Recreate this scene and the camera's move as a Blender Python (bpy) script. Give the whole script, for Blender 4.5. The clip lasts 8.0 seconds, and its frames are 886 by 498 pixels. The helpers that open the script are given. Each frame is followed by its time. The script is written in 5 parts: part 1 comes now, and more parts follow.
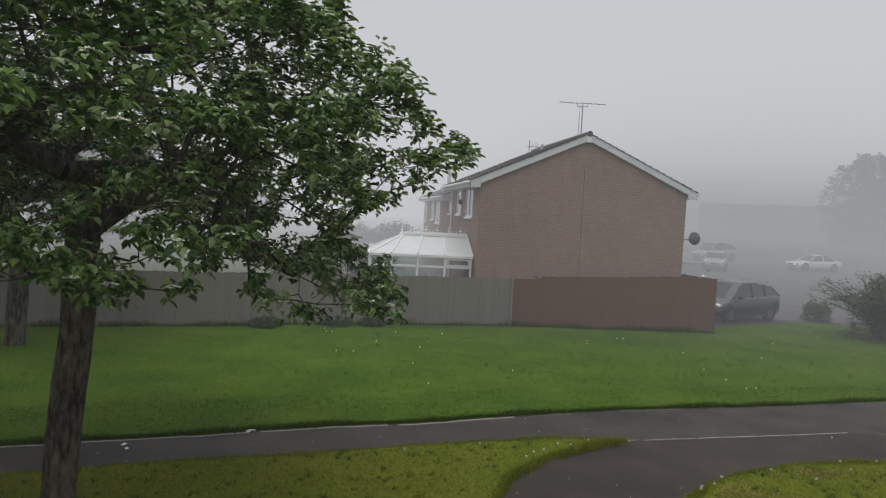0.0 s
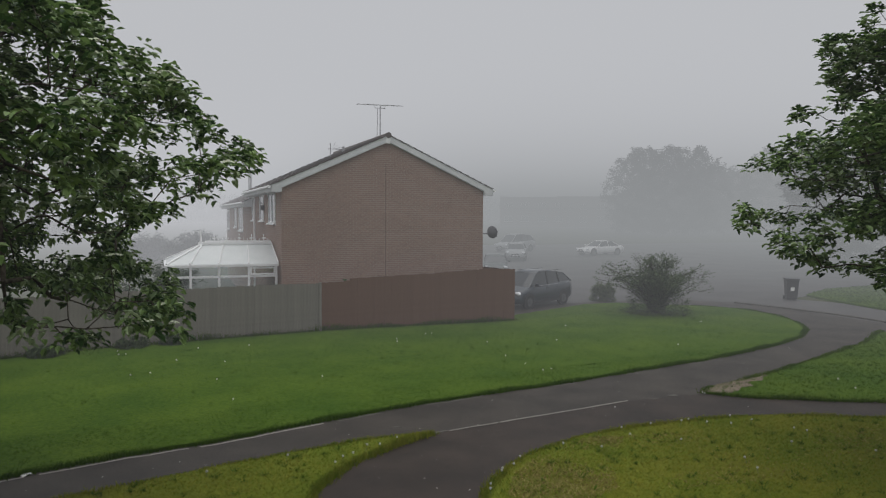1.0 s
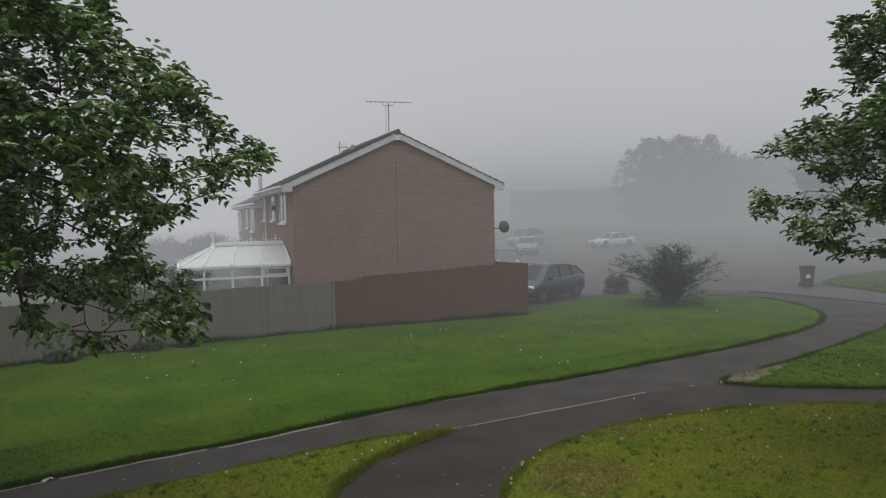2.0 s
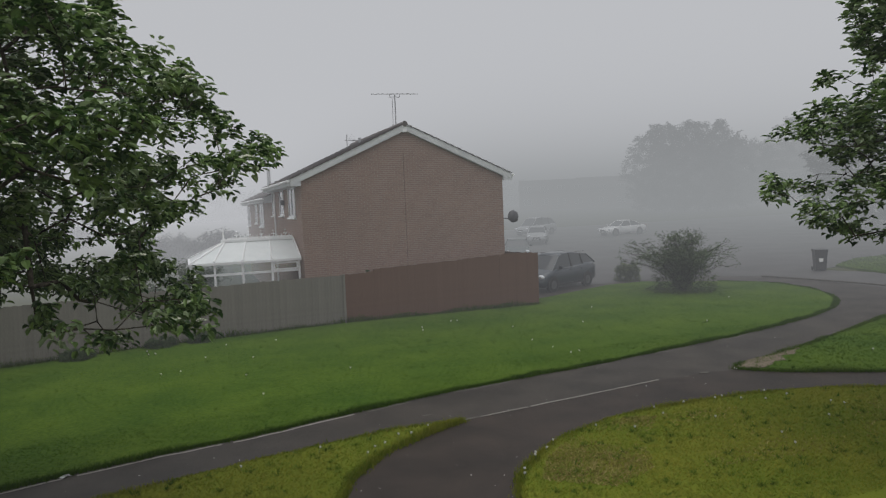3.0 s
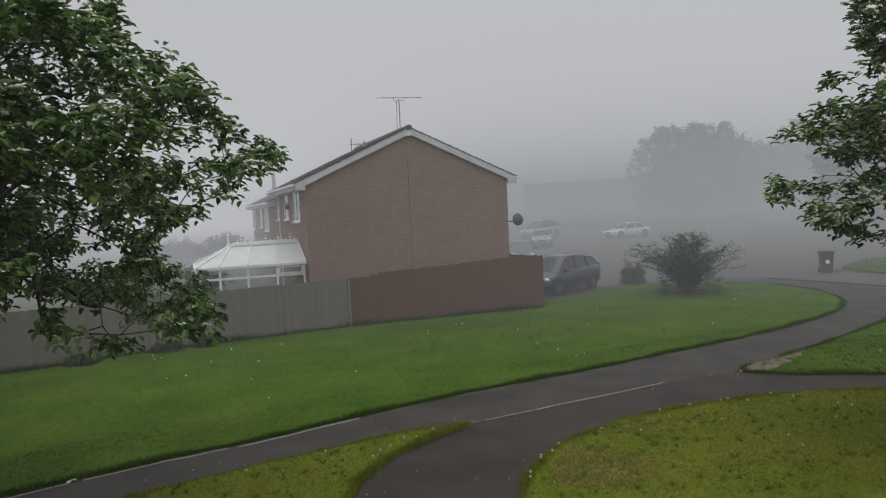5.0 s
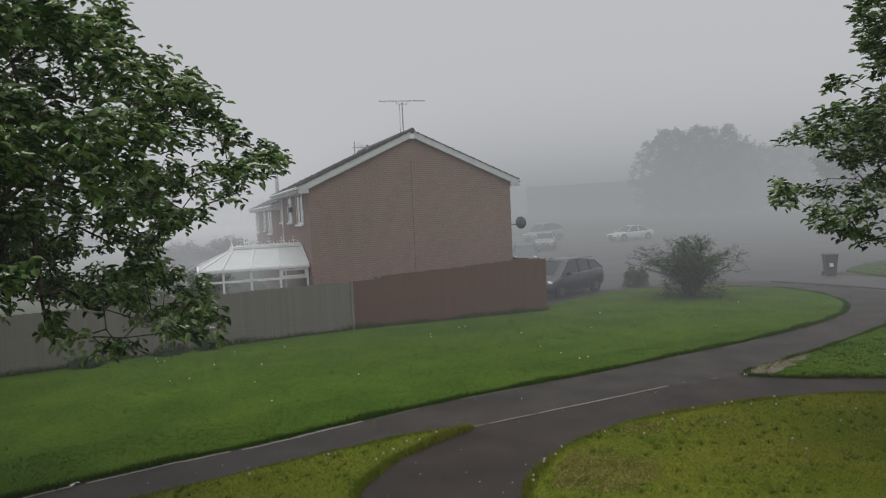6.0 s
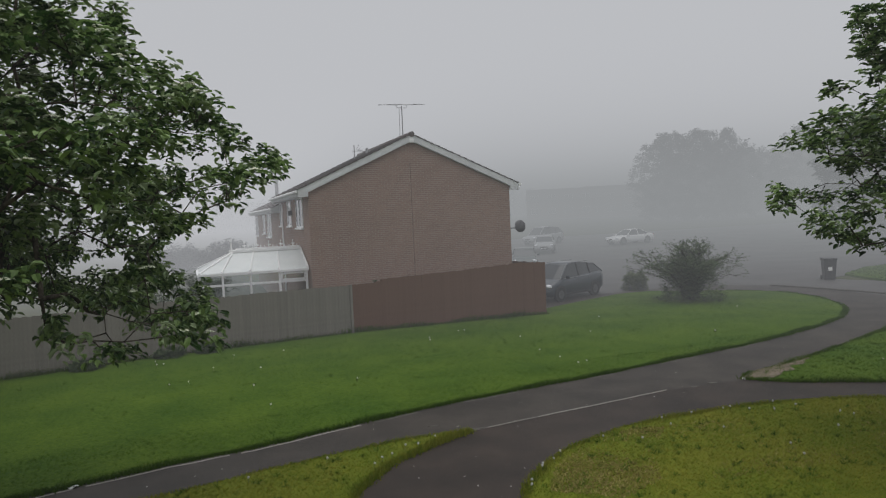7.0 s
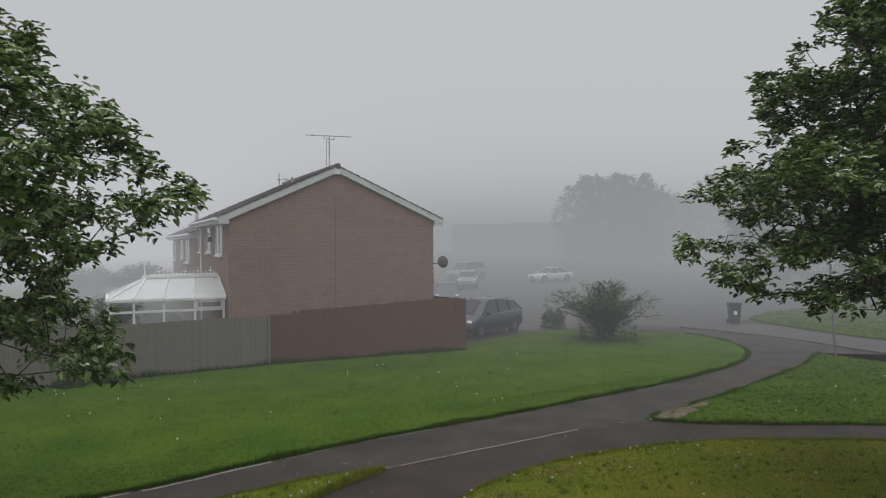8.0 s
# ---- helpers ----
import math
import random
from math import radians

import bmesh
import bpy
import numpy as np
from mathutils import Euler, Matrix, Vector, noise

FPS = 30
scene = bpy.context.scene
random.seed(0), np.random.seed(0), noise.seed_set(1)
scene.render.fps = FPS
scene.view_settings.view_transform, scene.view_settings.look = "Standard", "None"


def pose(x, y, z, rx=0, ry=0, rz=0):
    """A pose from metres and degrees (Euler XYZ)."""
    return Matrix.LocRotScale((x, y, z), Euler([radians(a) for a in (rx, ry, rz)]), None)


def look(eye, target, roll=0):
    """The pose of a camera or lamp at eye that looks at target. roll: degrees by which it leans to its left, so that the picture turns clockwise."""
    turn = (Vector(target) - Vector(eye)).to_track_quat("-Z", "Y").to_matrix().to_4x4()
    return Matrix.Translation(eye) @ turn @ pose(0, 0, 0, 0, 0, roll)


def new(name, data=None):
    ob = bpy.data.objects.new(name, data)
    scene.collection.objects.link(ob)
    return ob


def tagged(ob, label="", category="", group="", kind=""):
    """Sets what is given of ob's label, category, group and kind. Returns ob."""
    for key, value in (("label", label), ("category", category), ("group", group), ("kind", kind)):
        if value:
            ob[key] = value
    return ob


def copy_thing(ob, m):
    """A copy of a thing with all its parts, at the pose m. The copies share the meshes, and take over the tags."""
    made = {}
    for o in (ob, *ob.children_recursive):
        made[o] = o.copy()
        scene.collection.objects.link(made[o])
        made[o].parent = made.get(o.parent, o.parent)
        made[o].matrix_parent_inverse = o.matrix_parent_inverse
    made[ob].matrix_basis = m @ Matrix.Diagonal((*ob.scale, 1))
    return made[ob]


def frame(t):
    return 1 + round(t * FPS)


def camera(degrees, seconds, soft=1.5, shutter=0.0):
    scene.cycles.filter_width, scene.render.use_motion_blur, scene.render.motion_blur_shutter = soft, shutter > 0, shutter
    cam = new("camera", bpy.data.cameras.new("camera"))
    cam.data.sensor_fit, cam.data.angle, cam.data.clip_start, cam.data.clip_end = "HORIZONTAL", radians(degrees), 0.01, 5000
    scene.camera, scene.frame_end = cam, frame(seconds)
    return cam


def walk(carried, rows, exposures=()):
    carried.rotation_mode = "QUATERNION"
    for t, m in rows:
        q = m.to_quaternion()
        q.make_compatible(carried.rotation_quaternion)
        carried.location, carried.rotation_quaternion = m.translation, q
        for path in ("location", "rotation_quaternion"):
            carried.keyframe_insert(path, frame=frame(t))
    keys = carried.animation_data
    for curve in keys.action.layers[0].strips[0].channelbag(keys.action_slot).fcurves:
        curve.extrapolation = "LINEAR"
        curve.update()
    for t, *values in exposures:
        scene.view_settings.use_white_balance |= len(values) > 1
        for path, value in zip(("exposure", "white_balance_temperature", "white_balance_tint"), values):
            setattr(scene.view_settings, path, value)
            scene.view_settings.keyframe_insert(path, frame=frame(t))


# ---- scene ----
cam = camera(63.4, 8.0, soft=1.3)
PATH = [
    (0, (-0.312, -0.064, 4.177), (-0.078, 1.919, 4.066), 3.1),
    (0.2, (-0.232, -0.068, 4.186), (0.192, 1.884, 4.085), 2.7),
    (0.5, (-0.113, -0.074, 4.2), (0.52, 1.821, 4.105), 1.6),
    (0.7, (-0.077, -0.091, 4.207), (0.634, 1.776, 4.111), 1.3),
    (1, (-0.022, -0.116, 4.218), (0.71, 1.743, 4.126), 0.3),
    (1.5, (-0.047, -0.082, 4.194), (0.671, 1.783, 4.098), -0.8),
    (2, (-0.046, -0.028, 4.195), (0.658, 1.841, 4.093), -1.2),
    (2.2, (-0.042, -0.025, 4.194), (0.659, 1.845, 4.081), -1.5),
    (3.3, (-0.017, -0.005, 4.19), (0.651, 1.876, 4.063), -2.7),
    (3.5, (-0.013, -0.001, 4.189), (0.65, 1.882, 4.065), -2.8),
    (4, (-0.011, 0.004, 4.199), (0.654, 1.886, 4.077), -2.8),
    (4.5, (-0.014, -0.013, 4.193), (0.654, 1.868, 4.076), -2.9),
    (4.7, (-0.015, -0.013, 4.194), (0.653, 1.868, 4.077), -2.8),
    (5.8, (-0.015, -0.015, 4.196), (0.642, 1.871, 4.087), -2.6),
    (6, (-0.015, -0.015, 4.197), (0.642, 1.871, 4.09), -2.7),
    (6.5, (-0.006, -0.024, 4.192), (0.645, 1.864, 4.086), -2.7),
    (7, (-0.019, -0.05, 4.22), (0.64, 1.836, 4.121), -2.6),
    (7.3, (0.041, -0.054, 4.249), (0.724, 1.824, 4.153), -1.7),
    (7.5, (0.082, -0.056, 4.269), (0.804, 1.806, 4.176), -0.9),
    (7.8, (0.058, -0.12, 4.301), (0.886, 1.699, 4.229), -0.2),
    (8, (0.041, -0.162, 4.322), (0.895, 1.646, 4.306), -0.3),
]
walk(cam, [(t, look(eye, target, roll)) for t, eye, target, roll in PATH], [(0, 0.2), (0.5, 0.05), (1, 0.0), (7, 0.0), (8, 0.06)])

# ---- fog and light: the fog glows, its skylight put in as emission ----
FOG_GLOW = (0.50, 0.51, 0.535)
world = bpy.data.worlds.new("foggy_sky")
scene.world = world
world.use_nodes = True
wt = world.node_tree
wt.nodes.clear()
w_out = wt.nodes.new("ShaderNodeOutputWorld")
w_sky = wt.nodes.new("ShaderNodeBackground")
w_sky.inputs[0].default_value, w_sky.inputs[1].default_value = (*FOG_GLOW, 1), 1.0
world.cycles.volume_step_size = 30.0
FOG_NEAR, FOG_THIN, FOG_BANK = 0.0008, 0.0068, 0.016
BANK_GLOW = (0.184, 0.199, 0.201)
# thin mist over lawns, thicker ground bank over the court behind, dimmed by glow colour
w_pos = wt.nodes.new("ShaderNodeNewGeometry")
w_sep = wt.nodes.new("ShaderNodeSeparateXYZ")
wt.links.new(w_pos.outputs["Position"], w_sep.inputs[0])


def fade(socket, a0, a1, v0, v1):
    n = wt.nodes.new("ShaderNodeMapRange")
    n.interpolation_type = "SMOOTHSTEP"
    for k, v in enumerate((a0, a1, v0, v1)):
        n.inputs[k + 1].default_value = v
    wt.links.new(socket, n.inputs[0])
    return n.outputs[0]


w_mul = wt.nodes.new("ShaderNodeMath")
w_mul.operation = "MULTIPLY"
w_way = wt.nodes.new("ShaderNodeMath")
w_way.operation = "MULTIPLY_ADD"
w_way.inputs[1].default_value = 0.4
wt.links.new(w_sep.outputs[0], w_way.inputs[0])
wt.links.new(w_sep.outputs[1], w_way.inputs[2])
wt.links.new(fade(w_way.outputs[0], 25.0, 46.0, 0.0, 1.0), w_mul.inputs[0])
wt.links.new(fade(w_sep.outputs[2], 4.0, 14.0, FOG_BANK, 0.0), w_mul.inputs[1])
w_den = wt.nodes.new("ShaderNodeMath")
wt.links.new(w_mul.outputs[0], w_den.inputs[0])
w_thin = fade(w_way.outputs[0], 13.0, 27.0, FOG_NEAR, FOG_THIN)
wt.links.new(w_thin, w_den.inputs[1])
w_abs = wt.nodes.new("ShaderNodeVolumeAbsorption")
w_abs.inputs["Color"].default_value = (0, 0, 0, 1)
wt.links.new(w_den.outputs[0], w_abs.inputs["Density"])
# emission stands in for the skylight that the mist would scatter
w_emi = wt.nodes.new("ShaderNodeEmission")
w_emi.inputs[0].default_value = (*FOG_GLOW, 1)
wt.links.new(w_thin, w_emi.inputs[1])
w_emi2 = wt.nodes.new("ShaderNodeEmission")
# the bank's glow colour is set dim over the court, pale beyond open gardens
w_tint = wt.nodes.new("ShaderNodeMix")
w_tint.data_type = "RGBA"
w_tint.inputs[6].default_value, w_tint.inputs[7].default_value = (*FOG_GLOW, 1), (*BANK_GLOW, 1)
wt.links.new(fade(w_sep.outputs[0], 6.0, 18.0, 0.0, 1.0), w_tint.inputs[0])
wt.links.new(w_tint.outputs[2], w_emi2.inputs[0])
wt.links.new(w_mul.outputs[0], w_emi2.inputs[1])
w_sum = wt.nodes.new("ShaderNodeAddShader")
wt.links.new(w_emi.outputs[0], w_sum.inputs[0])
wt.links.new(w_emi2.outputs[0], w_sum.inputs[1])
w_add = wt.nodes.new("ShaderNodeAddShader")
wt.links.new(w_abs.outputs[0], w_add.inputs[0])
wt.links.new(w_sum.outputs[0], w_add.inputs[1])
wt.links.new(w_sky.outputs[0], w_out.inputs["Surface"])
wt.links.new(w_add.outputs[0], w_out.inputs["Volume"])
# the bright zenith of the overcast sky above the fog
overcast = new("overcast_zenith", bpy.data.lights.new("overcast_zenith", "AREA"))
overcast.data.shape, overcast.data.size, overcast.data.energy, overcast.data.color = "DISK", 150.0, 97000.0, (1.0, 0.99, 0.96)
overcast.matrix_basis = look((4, 14, 90), (4, 14.01, 0))


# ---- materials ----
def surface(name, dark, light, scale=8.0, rough=0.7, bump=0.3, fine=60.0, metal=0.0, stretch=(1, 1, 1), vary=0.0, islands=0.0, bump_size=0.02, see=0.0, spec=0.5, sharp=0.2):
    """A two-scale surface: broad stains, fine grain, relief; vary: shift from piece to piece, islands: from leaf to leaf; see: light let through."""
    m = bpy.data.materials.new(name)
    m.use_nodes = True
    nt = m.node_tree
    b = nt.nodes["Principled BSDF"]
    tc = nt.nodes.new("ShaderNodeTexCoord")
    mp = nt.nodes.new("ShaderNodeMapping")
    mp.inputs["Scale"].default_value = stretch
    nt.links.new(tc.outputs["Object"], mp.inputs["Vector"])
    big = nt.nodes.new("ShaderNodeTexNoise")
    big.inputs["Scale"].default_value, big.inputs["Detail"].default_value = scale, 5
    small = nt.nodes.new("ShaderNodeTexNoise")
    small.inputs["Scale"].default_value, small.inputs["Detail"].default_value = fine, 4
    for n in (big, small):
        nt.links.new(mp.outputs[0], n.inputs["Vector"])
    mixv = nt.nodes.new("ShaderNodeMath")
    mixv.operation = "MULTIPLY_ADD"
    mixv.inputs[1].default_value = 0.5
    half = nt.nodes.new("ShaderNodeMath")
    half.operation = "MULTIPLY"
    half.inputs[1].default_value = 0.5
    nt.links.new(small.outputs["Fac"], half.inputs[0])
    nt.links.new(big.outputs["Fac"], mixv.inputs[0])
    nt.links.new(half.outputs[0], mixv.inputs[2])
    value = mixv.outputs[0]
    if vary or islands:
        src = nt.nodes.new("ShaderNodeObjectInfo" if vary else "ShaderNodeNewGeometry")
        add = nt.nodes.new("ShaderNodeMath")
        add.operation = "MULTIPLY_ADD"
        add.inputs[1].default_value = vary or islands
        nt.links.new(src.outputs["Random" if vary else "Random Per Island"], add.inputs[0])
        sub = nt.nodes.new("ShaderNodeMath")
        sub.operation = "SUBTRACT"
        sub.inputs[1].default_value = (vary or islands) / 2
        nt.links.new(value, sub.inputs[0])
        nt.links.new(sub.outputs[0], add.inputs[2])
        value = add.outputs[0]
    ramp = nt.nodes.new("ShaderNodeValToRGB")
    ramp.color_ramp.elements[0].position, ramp.color_ramp.elements[1].position = 0.5 - sharp, 0.5 + sharp
    ramp.color_ramp.elements[0].color, ramp.color_ramp.elements[1].color = (*dark, 1), (*light, 1)
    nt.links.new(value, ramp.inputs[0])
    nt.links.new(ramp.outputs[0], b.inputs["Base Color"])
    b.inputs["Roughness"].default_value, b.inputs["Metallic"].default_value = rough, metal
    b.inputs["Specular IOR Level"].default_value = spec
    if bump:
        bp = nt.nodes.new("ShaderNodeBump")
        bp.inputs["Strength"].default_value, bp.inputs["Distance"].default_value = bump, bump_size
        nt.links.new(value, bp.inputs["Height"])
        nt.links.new(bp.outputs[0], b.inputs["Normal"])
    if see:
        tr = nt.nodes.new("ShaderNodeBsdfTranslucent")
        nt.links.new(ramp.outputs[0], tr.inputs["Color"])
        mx = nt.nodes.new("ShaderNodeMixShader")
        mx.inputs[0].default_value = see
        out = nt.nodes["Material Output"]
        nt.links.new(b.outputs[0], mx.inputs[1])
        nt.links.new(tr.outputs[0], mx.inputs[2])
        nt.links.new(mx.outputs[0], out.inputs["Surface"])
    return m


def brickwork(name, tones, mortar):
    m = surface(name, tones[0], tones[1], scale=0.7, rough=0.85, bump=0, fine=9.0)
    nt = m.node_tree
    b = nt.nodes["Principled BSDF"]
    tone = b.inputs["Base Color"].links[0].from_socket
    tc = nt.nodes.new("ShaderNodeTexCoord")
    sep = nt.nodes.new("ShaderNodeSeparateXYZ")
    nt.links.new(tc.outputs["Object"], sep.inputs[0])
    add = nt.nodes.new("ShaderNodeMath")
    nt.links.new(sep.outputs[0], add.inputs[0])
    nt.links.new(sep.outputs[1], add.inputs[1])
    com = nt.nodes.new("ShaderNodeCombineXYZ")
    nt.links.new(add.outputs[0], com.inputs[0])
    nt.links.new(sep.outputs[2], com.inputs[1])
    br = nt.nodes.new("ShaderNodeTexBrick")
    br.inputs["Scale"].default_value = 1.0
    br.inputs["Brick Width"].default_value, br.inputs["Row Height"].default_value = 0.225, 0.075
    br.inputs["Mortar Size"].default_value, br.inputs["Mortar Smooth"].default_value = 0.008, 0.2
    br.inputs["Color1"].default_value, br.inputs["Color2"].default_value = (0.94, 0.93, 0.93, 1), (1.06, 1.05, 1.04, 1)
    br.inputs["Mortar"].default_value = (*mortar, 1)
    nt.links.new(com.outputs[0], br.inputs["Vector"])
    mul = nt.nodes.new("ShaderNodeMix")
    mul.data_type, mul.blend_type = "RGBA", "MULTIPLY"
    mul.inputs[0].default_value = 1.0
    nt.links.new(tone, mul.inputs[6])
    nt.links.new(br.outputs["Color"], mul.inputs[7])
    mx = nt.nodes.new("ShaderNodeMix")
    mx.data_type = "RGBA"
    nt.links.new(br.outputs["Fac"], mx.inputs[0])
    nt.links.new(mul.outputs[2], mx.inputs[6])
    mx.inputs[7].default_value = (*mortar, 1)
    nt.links.new(mx.outputs[2], b.inputs["Base Color"])
    bp = nt.nodes.new("ShaderNodeBump")
    bp.invert = True
    bp.inputs["Strength"].default_value, bp.inputs["Distance"].default_value = 0.6, 0.01
    nt.links.new(br.outputs["Fac"], bp.inputs["Height"])
    nt.links.new(bp.outputs[0], b.inputs["Normal"])
    return m


def glazing(name, tint, rough=0.05, clear=0.0):
    m = bpy.data.materials.new(name)
    m.use_nodes = True
    b = m.node_tree.nodes["Principled BSDF"]
    b.inputs["Base Color"].default_value = (*tint, 1)
    b.inputs["Roughness"].default_value = rough
    b.inputs["Transmission Weight"].default_value = clear
    b.inputs["IOR"].default_value = 1.5
    return m


GRASS_FAR = surface("mown_grass", (0.031, 0.074, 0.004), (0.077, 0.126, 0.010), scale=0.5, rough=0.9, bump=0.4, fine=14, bump_size=0.03, spec=0.1, sharp=0.16)
GRASS_NEAR = surface("yellowing_grass", (0.082, 0.132, 0.007), (0.185, 0.185, 0.020), scale=0.6, rough=0.9, bump=0.6, fine=40, bump_size=0.03, spec=0.1, sharp=0.22)
BLADE_FAR = surface("grass_blade", (0.034, 0.080, 0.004), (0.090, 0.142, 0.012), scale=0.5, rough=0.7, bump=0, fine=6, islands=0.24, see=0.42, spec=0.08, sharp=0.17)
BLADE_NEAR = surface("dry_grass_blade", (0.098, 0.160, 0.006), (0.260, 0.248, 0.032), scale=0.6, rough=0.7, bump=0, fine=6, islands=0.36, see=0.4, spec=0.1, sharp=0.24)
SOIL = surface("rough_ground", (0.045, 0.055, 0.025), (0.08, 0.085, 0.04), scale=0.5, rough=0.95, bump=0.6, fine=12, spec=0.1)
STRAW = surface("dry_grass_cuttings", (0.17, 0.13, 0.036), (0.37, 0.31, 0.12), scale=3, rough=0.8, bump=0, fine=9, islands=0.6, see=0.2, spec=0.15)
LUSH = surface("lush_dark_blade", (0.032, 0.078, 0.003), (0.066, 0.125, 0.006), scale=0.7, rough=0.7, bump=0, fine=5, islands=0.2, see=0.42, spec=0.08)
MUD = surface("bare_earth", (0.09, 0.070, 0.050), (0.24, 0.20, 0.15), scale=2.5, rough=0.9, bump=0.7, fine=25, spec=0.15)
ASPHALT = surface("worn_asphalt", (0.020, 0.0172, 0.0148), (0.060, 0.051, 0.043), scale=0.8, rough=0.62, bump=0.5, fine=90, bump_size=0.006, spec=0.22, sharp=0.13)
ROAD = surface("road_asphalt", (0.06, 0.058, 0.058), (0.105, 0.10, 0.10), scale=0.4, rough=0.7, bump=0.3, fine=60, bump_size=0.006, spec=0.25)
ASPHALT_NEAR = surface("dark_brown_asphalt", (0.013, 0.0098, 0.0080), (0.046, 0.034, 0.027), scale=1.1, rough=0.6, bump=0.6, fine=70, bump_size=0.008, spec=0.22, sharp=0.15)
SEALANT = surface("brown_joint_sealant", (0.12, 0.085, 0.068), (0.17, 0.12, 0.095), scale=3, rough=0.8, bump=0, fine=30, spec=0.2)
CONCRETE = surface("weathered_concrete", (0.20, 0.19, 0.17), (0.34, 0.32, 0.29), scale=2, rough=0.85, bump=0.3, fine=50)
PALE_ASPHALT = surface("pale_worn_asphalt", (0.07, 0.066, 0.06), (0.15, 0.14, 0.125), scale=6, rough=0.8, bump=0.4, fine=60, spec=0.2)
BRICK = brickwork("red_brown_brick", ((0.205, 0.134, 0.106), (0.280, 0.184, 0.145)), (0.30, 0.245, 0.21))
BRICK_FAR = brickwork("brown_brick", ((0.12, 0.075, 0.06), (0.19, 0.12, 0.09)), (0.2, 0.18, 0.16))
TILE = surface("concrete_roof_tile", (0.06, 0.05, 0.048), (0.13, 0.11, 0.10), scale=3, rough=0.85, bump=0.4, fine=40, islands=0.3)
WHITE = surface("white_upvc", (0.74, 0.75, 0.76), (0.82, 0.82, 0.82), scale=3, rough=0.35, bump=0, fine=30)
FASCIA = surface("weathered_white_board", (0.50, 0.51, 0.53), (0.66, 0.67, 0.68), scale=2, rough=0.6, bump=0.1, fine=25)
POLYCARB = surface("opal_polycarbonate", (0.58, 0.61, 0.61), (0.70, 0.72, 0.72), scale=2, rough=0.3, bump=0, fine=20, see=0.08)
PANE = glazing("window_glass", (0.05, 0.055, 0.06), 0.06)
CLEAR = glazing("conservatory_glass", (0.75, 0.80, 0.80), 0.02, 1.0)
GREY_WOOD = surface("silvered_softwood", (0.135, 0.126, 0.108), (0.225, 0.212, 0.182), scale=1.1, rough=0.85, bump=0.4, fine=18, stretch=(7, 7, 1), vary=0.09, spec=0.2)
BROWN_WOOD = surface("brown_stained_softwood", (0.118, 0.068, 0.048), (0.158, 0.091, 0.064), scale=0.9, rough=0.8, bump=0.3, fine=15, stretch=(6, 6, 1), vary=0.06, spec=0.2)
BARK = surface("grey_brown_bark", (0.016, 0.013, 0.010), (0.120, 0.102, 0.078), scale=4, rough=0.9, bump=1.0, fine=16, stretch=(1, 1, 0.3), bump_size=0.05, spec=0.15, sharp=0.13)
TWIG = surface("dark_twig_bark", (0.022, 0.018, 0.014), (0.05, 0.042, 0.034), scale=8, rough=0.85, bump=0, fine=30, spec=0.15)
LEAF = surface("broad_green_leaf", (0.026, 0.066, 0.012), (0.195, 0.295, 0.095), scale=0.6, rough=0.42, bump=0, fine=3, islands=0.75, see=0.28, spec=0.4)
# pale undersides, lightened further as if the sky shone on the leaf tops
LEAF_PALE = surface("pale_leaf_with_skylight", (0.16, 0.23, 0.10), (0.34, 0.42, 0.24), scale=1, rough=0.7, bump=0, fine=5, islands=0.5, see=0.25)
BLOSSOM = surface("cream_blossom", (0.42, 0.46, 0.32), (0.68, 0.70, 0.56), scale=4, rough=0.8, bump=0, fine=20, islands=0.4)
SHRUB = surface("shrub_leaf", (0.036, 0.070, 0.022), (0.095, 0.140, 0.050), scale=1, rough=0.6, bump=0, fine=5, islands=0.6, see=0.2)
PRIVET = surface("pale_privet_leaf", (0.07, 0.105, 0.035), (0.16, 0.20, 0.075), scale=1, rough=0.6, bump=0, fine=5, islands=0.5, see=0.3)
FAR_LEAF = surface("distant_foliage", (0.012, 0.025, 0.010), (0.034, 0.052, 0.022), scale=0.5, rough=0.7, bump=0, fine=3, islands=0.5)
PLASTIC = surface("black_plastic", (0.015, 0.015, 0.017), (0.03, 0.03, 0.033), scale=4, rough=0.5, bump=0.1, fine=60)
STEEL = surface("galvanised_steel", (0.22, 0.22, 0.23), (0.36, 0.36, 0.37), scale=6, rough=0.5, bump=0, fine=40, metal=0.6)
DARK_METAL = surface("dark_grey_metal", (0.05, 0.05, 0.055), (0.09, 0.09, 0.095), scale=6, rough=0.5, bump=0, fine=40)
RUBBER = surface("tyre_rubber", (0.012, 0.012, 0.012), (0.03, 0.03, 0.03), scale=9, rough=0.85, bump=0.2, fine=60)
LAMP_GLASS = glazing("headlamp_glass", (0.75, 0.77, 0.8), 0.1)
RED_LENS = glazing("red_lens", (0.30, 0.015, 0.012), 0.15)
PAPER = surface("white_paper_litter", (0.7, 0.7, 0.68), (0.85, 0.85, 0.83), scale=9, rough=0.8, bump=0, fine=50)
SEED = surface("white_seed_down", (0.42, 0.42, 0.38), (0.58, 0.58, 0.54), scale=30, rough=0.9, bump=0, fine=90, see=0.3)
STEM = surface("pale_green_stem", (0.08, 0.11, 0.035), (0.15, 0.17, 0.06), scale=9, rough=0.7, bump=0, fine=40)


# ---- builders ----
def mesh_from(verts, faces, name="mesh", smooth=False):
    me = bpy.data.meshes.new(name)
    me.from_pydata(verts, [], faces)
    me.update()
    if smooth:
        me.polygons.foreach_set("use_smooth", [True] * len(me.polygons))
    return me


